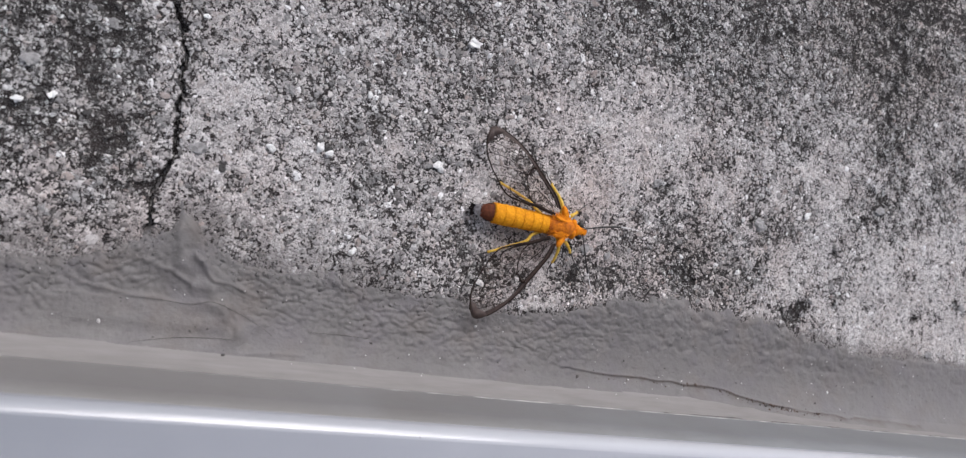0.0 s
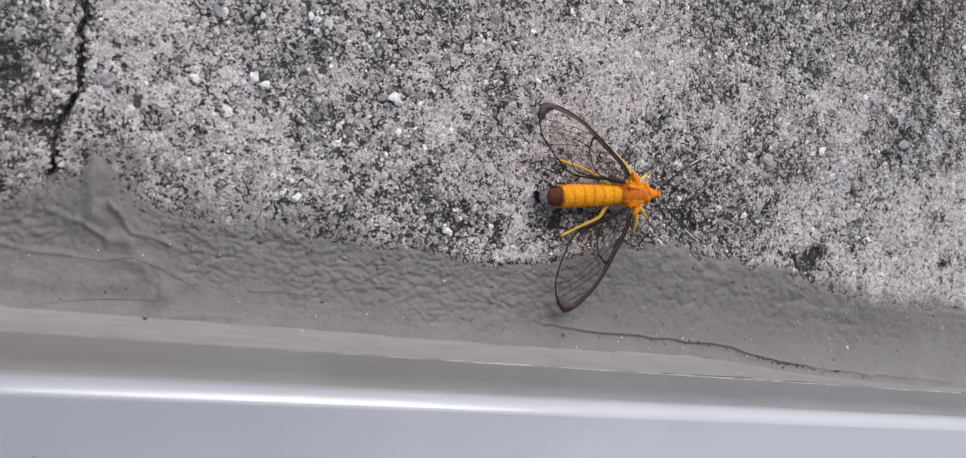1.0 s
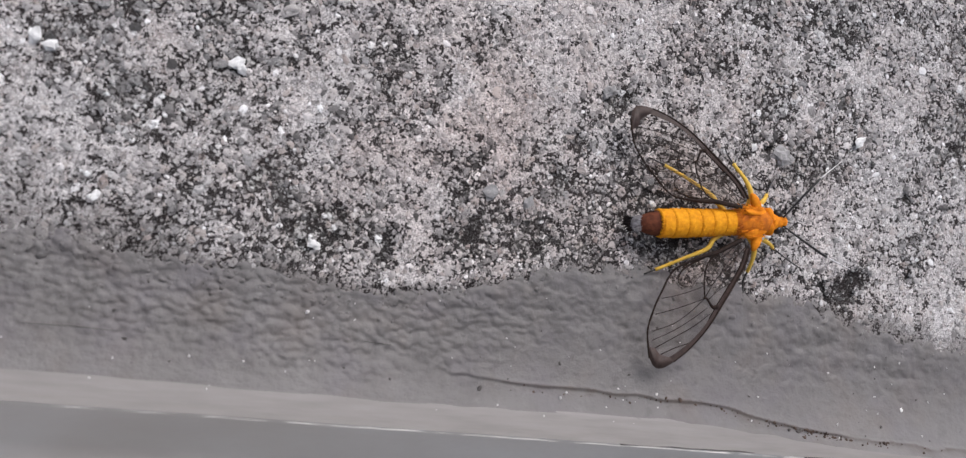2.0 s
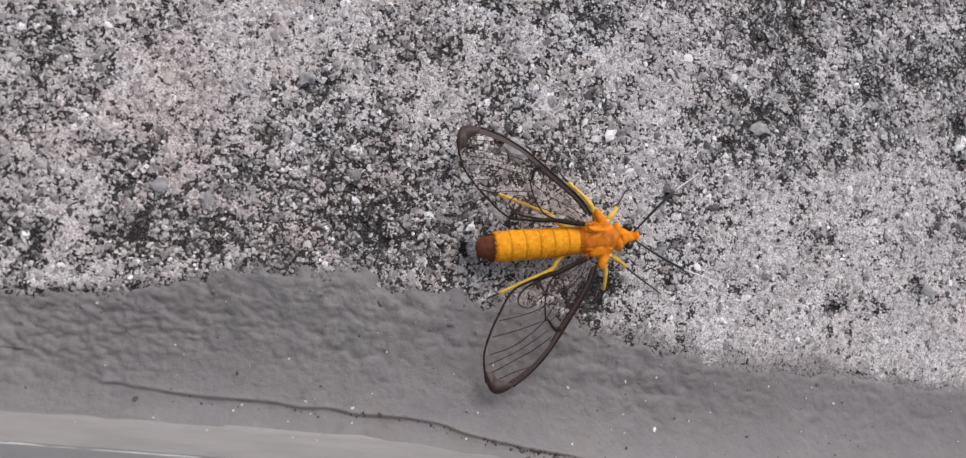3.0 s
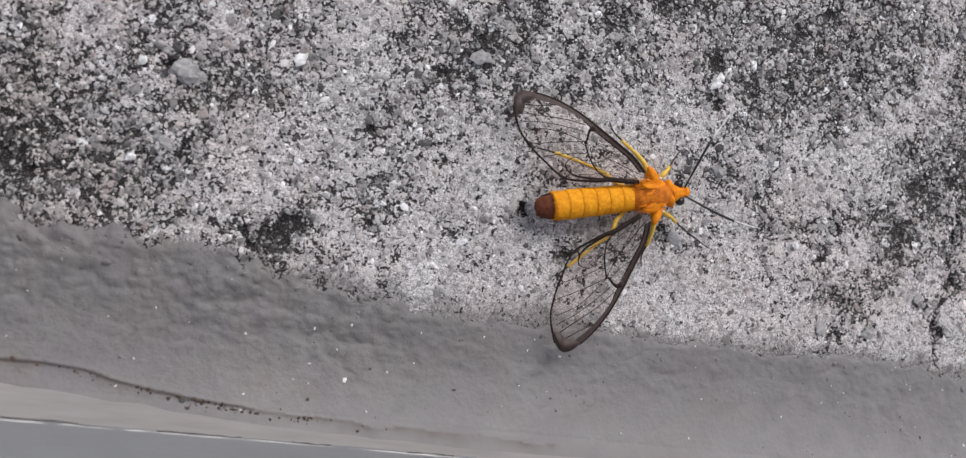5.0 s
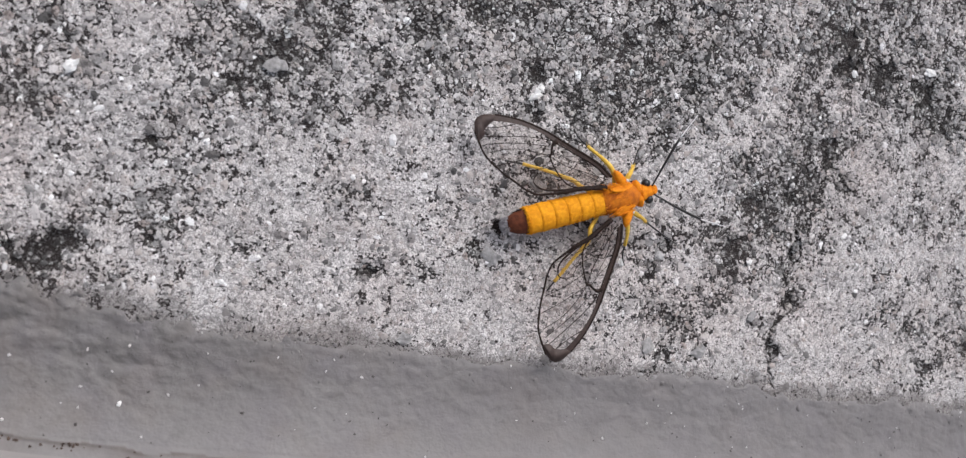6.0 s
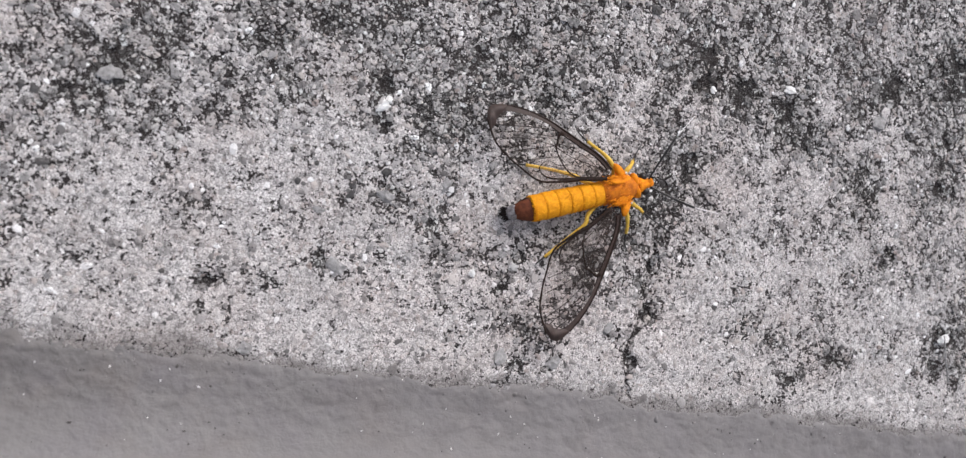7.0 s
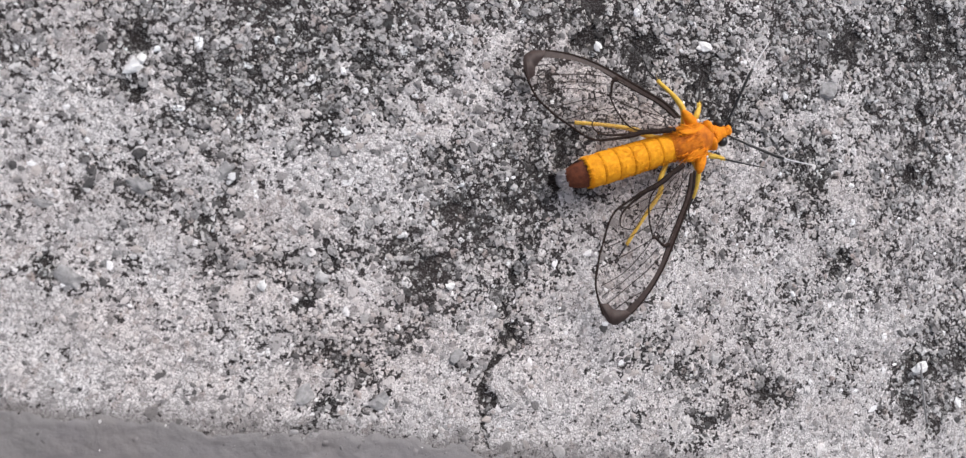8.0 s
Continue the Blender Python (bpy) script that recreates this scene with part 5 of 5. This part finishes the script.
    wings += build_wing(moth, (-1.35, -2.75, 4.0), LOWER_HEADINGS, 3, 1)
    legs = [build_leg(moth, "foreleg", ((0.9, 1.3, 2.0), (1.6, 2.2, 2.5), (2.4, 2.8, 2.3), (3.1, 3.3, 1.7), (4.3, 4.2, 0.7), (5.6, 5.3, 0.25)), 0.30, 0.60),
            build_leg(moth, "foreleg", ((0.9, -1.3, 2.0), (1.8, -2.1, 2.5), (2.9, -2.6, 2.2), (4.0, -3.2, 1.6), (6.4, -4.4, 0.7), (9.3, -5.9, 0.25)), 0.28, 0.58),
            build_leg(moth, "midleg", ((-0.2, 1.5, 2.0), (-0.4, 3.4, 2.9), (-1.1, 5.0, 2.6), (-2.0, 6.6, 1.6), (-2.7, 8.2, 0.6), (-2.9, 9.4, 0.25)), 0.29, 0.68),
            build_leg(moth, "midleg", ((-0.2, -1.5, 2.0), (0.2, -3.0, 2.9), (0.4, -4.4, 2.4), (0.4, -5.7, 1.6), (0.3, -7.2, 0.6), (0.6, -8.6, 0.25)), 0.28, 0.66),
            build_leg(moth, "hindleg", ((-2.4, 1.0, 1.8), (-4.6, 2.1, 2.4), (-5.6, 3.1, 2.2), (-8.0, 4.5, 1.4), (-11.0, 5.9, 0.6), (-13.0, 6.6, 0.25)), 0.27, 0.84),
            build_leg(moth, "hindleg", ((-2.4, -1.0, 1.8), (-4.9, -2.0, 2.4), (-5.8, -3.2, 2.2), (-8.4, -4.3, 1.4), (-11.2, -5.5, 0.6), (-13.0, -6.2, 0.25)), 0.27, 0.86)]
    antennae = [build_antenna(moth, (4.1, 0.45, 3.1), 1), build_antenna(moth, (4.1, -0.45, 3.1), -1)]
    return legs, antennae, wings


# Where the wings point, in degrees from the moth's own forward axis.
UPPER_HEADINGS = ((0.0, 142.4), (1.0, 142.0), (2.5, 143.0), (3.5, 142.0), (4.2, 142.6), (5.3, 144.6), (5.5, 145.0), (6.5, 144.0), (7.0, 142.8), (7.5, 143.0), (8.0, 143.6))
LOWER_HEADINGS = ((0.0, 231.0), (1.0, 231.4), (2.5, 227.5), (3.5, 225.8), (4.2, 227.5), (5.3, 230.8), (5.5, 231.3), (6.5, 231.6), (7.0, 230.5), (7.5, 228.5), (8.0, 225.4))


LEDGE = build_ledge()
PAINT = build_coat()
build_frame()
build_sealant()
LEGS, ANTENNAE, WINGS = build_moth()
build_bristles()
build_stones(LEDGE)
build_straw()
build_specks(PAINT)
build_fringe()
build_grains()
build_aggregate(LEDGE)


def motions():
    """The moth's walk over the ledge, the swing of its legs and feelers."""
    walk(MOTH, [(t, mm_pose(x, y, 0.05, 0, 0, a)) for t, x, y, a in (
        (0.0, -31.1, 7.5, -2.0), (0.5, -23.7, 4.8, -3.4), (1.0, -14.8, 5.5, 9.0), (1.2, -10.4, 5.8, 6.4), (2.3, 12.0, 5.1, 8.5), (2.5, 14.0, 4.3, 8.3),
        (3.0, 23.4, 5.75, 12.1), (3.5, 35.4, 7.3, 10.8), (4.0, 46.7, 9.2, 16.5), (4.2, 50.5, 9.2, 18.5), (5.3, 72.0, 11.1, 13.6), (5.5, 75.8, 12.8, 24.8),
        (6.0, 85.8, 14.7, 22.0), (6.5, 95.5, 18.0, 24.1), (7.0, 105.4, 20.7, 21.7), (7.5, 116.4, 24.5, 17.8), (8.0, 129.4, 28.6, 26.0))])
    # each leg's swing about its hip: degrees ahead (+) of its middle place
    steps = (((0.0, 2), (0.5, -8), (1.0, 4), (1.7, -8), (2.5, 3), (3.0, -6), (3.5, 3), (4.2, -6), (5.5, 6), (6.0, -4), (6.5, 0), (7.0, 2), (7.5, 6), (8.0, -12)),
             ((0.0, -16), (0.5, 4), (1.0, -18), (1.7, 4), (2.5, -14), (3.0, -10), (3.5, 2), (4.2, -6), (5.5, -12), (6.0, -16), (6.5, -20), (7.0, -14), (7.5, -8), (8.0, 3)),
             ((0.0, -2), (0.5, 8), (1.0, -6), (1.7, 8), (2.5, 2), (3.0, -6), (3.5, 20), (4.2, 8), (5.5, -6), (6.0, -2), (6.5, -10), (7.0, -4), (7.5, 18), (8.0, 9)),
             ((0.0, -2), (0.5, -8), (1.0, 5), (1.7, -6), (2.5, 8), (3.0, 2), (3.5, -8), (4.2, 6), (5.5, -22), (6.0, -6), (6.5, 0), (7.0, 1), (7.5, -8), (8.0, -14)),
             ((0.0, -4), (0.5, 5), (1.0, -3), (1.7, 5), (2.5, 8), (3.0, 0), (3.5, -4), (4.2, 5), (5.5, 0), (6.0, 4), (6.5, 2), (7.0, -3), (7.5, 4), (8.0, -4)),
             ((0.0, 4), (0.5, -4), (1.0, 2), (1.7, -4), (2.5, 5), (3.0, -2), (3.5, 0), (4.2, 4), (5.5, 16), (6.0, 18), (6.5, 12), (7.0, 6), (7.5, 12), (8.0, 22)))
    for leg, rows in zip(LEGS, steps):
        turn = -1 if leg.location.y > 0 else 1
        hip = leg.location.copy()
        walk(leg, [(t, Matrix.Translation(hip) @ pose(0, 0, 0, 0, 0, turn * a)) for t, a in rows])
    # feelers: where each points
    beats = ((0.0, 12, -75), (0.5, 24, -62), (1.0, 34, -50), (1.7, 42, -38), (2.5, 47, -33), (3.0, 40, -34), (3.5, 32, -35), (4.0, 66, -37), (4.2, 62, -37), (5.3, 50, -30), (5.5, 44, -33),
             (6.0, 48, -39), (6.5, 37, -39), (7.0, 45, -35), (7.5, 35, -33), (8.0, 50, -37))
    for ob, turn in zip(ANTENNAE, (1, 2)):
        base = ob.location.copy()
        walk(ob, [(row[0], Matrix.Translation(base) @ pose(0, 0, 0, 0, -5, row[turn])) for row in beats])

    for ob, at, headings, tilt in WINGS:
        walk(ob, [(t, mm_pose(*at, 0, tilt, a)) for t, a in headings])


motions()
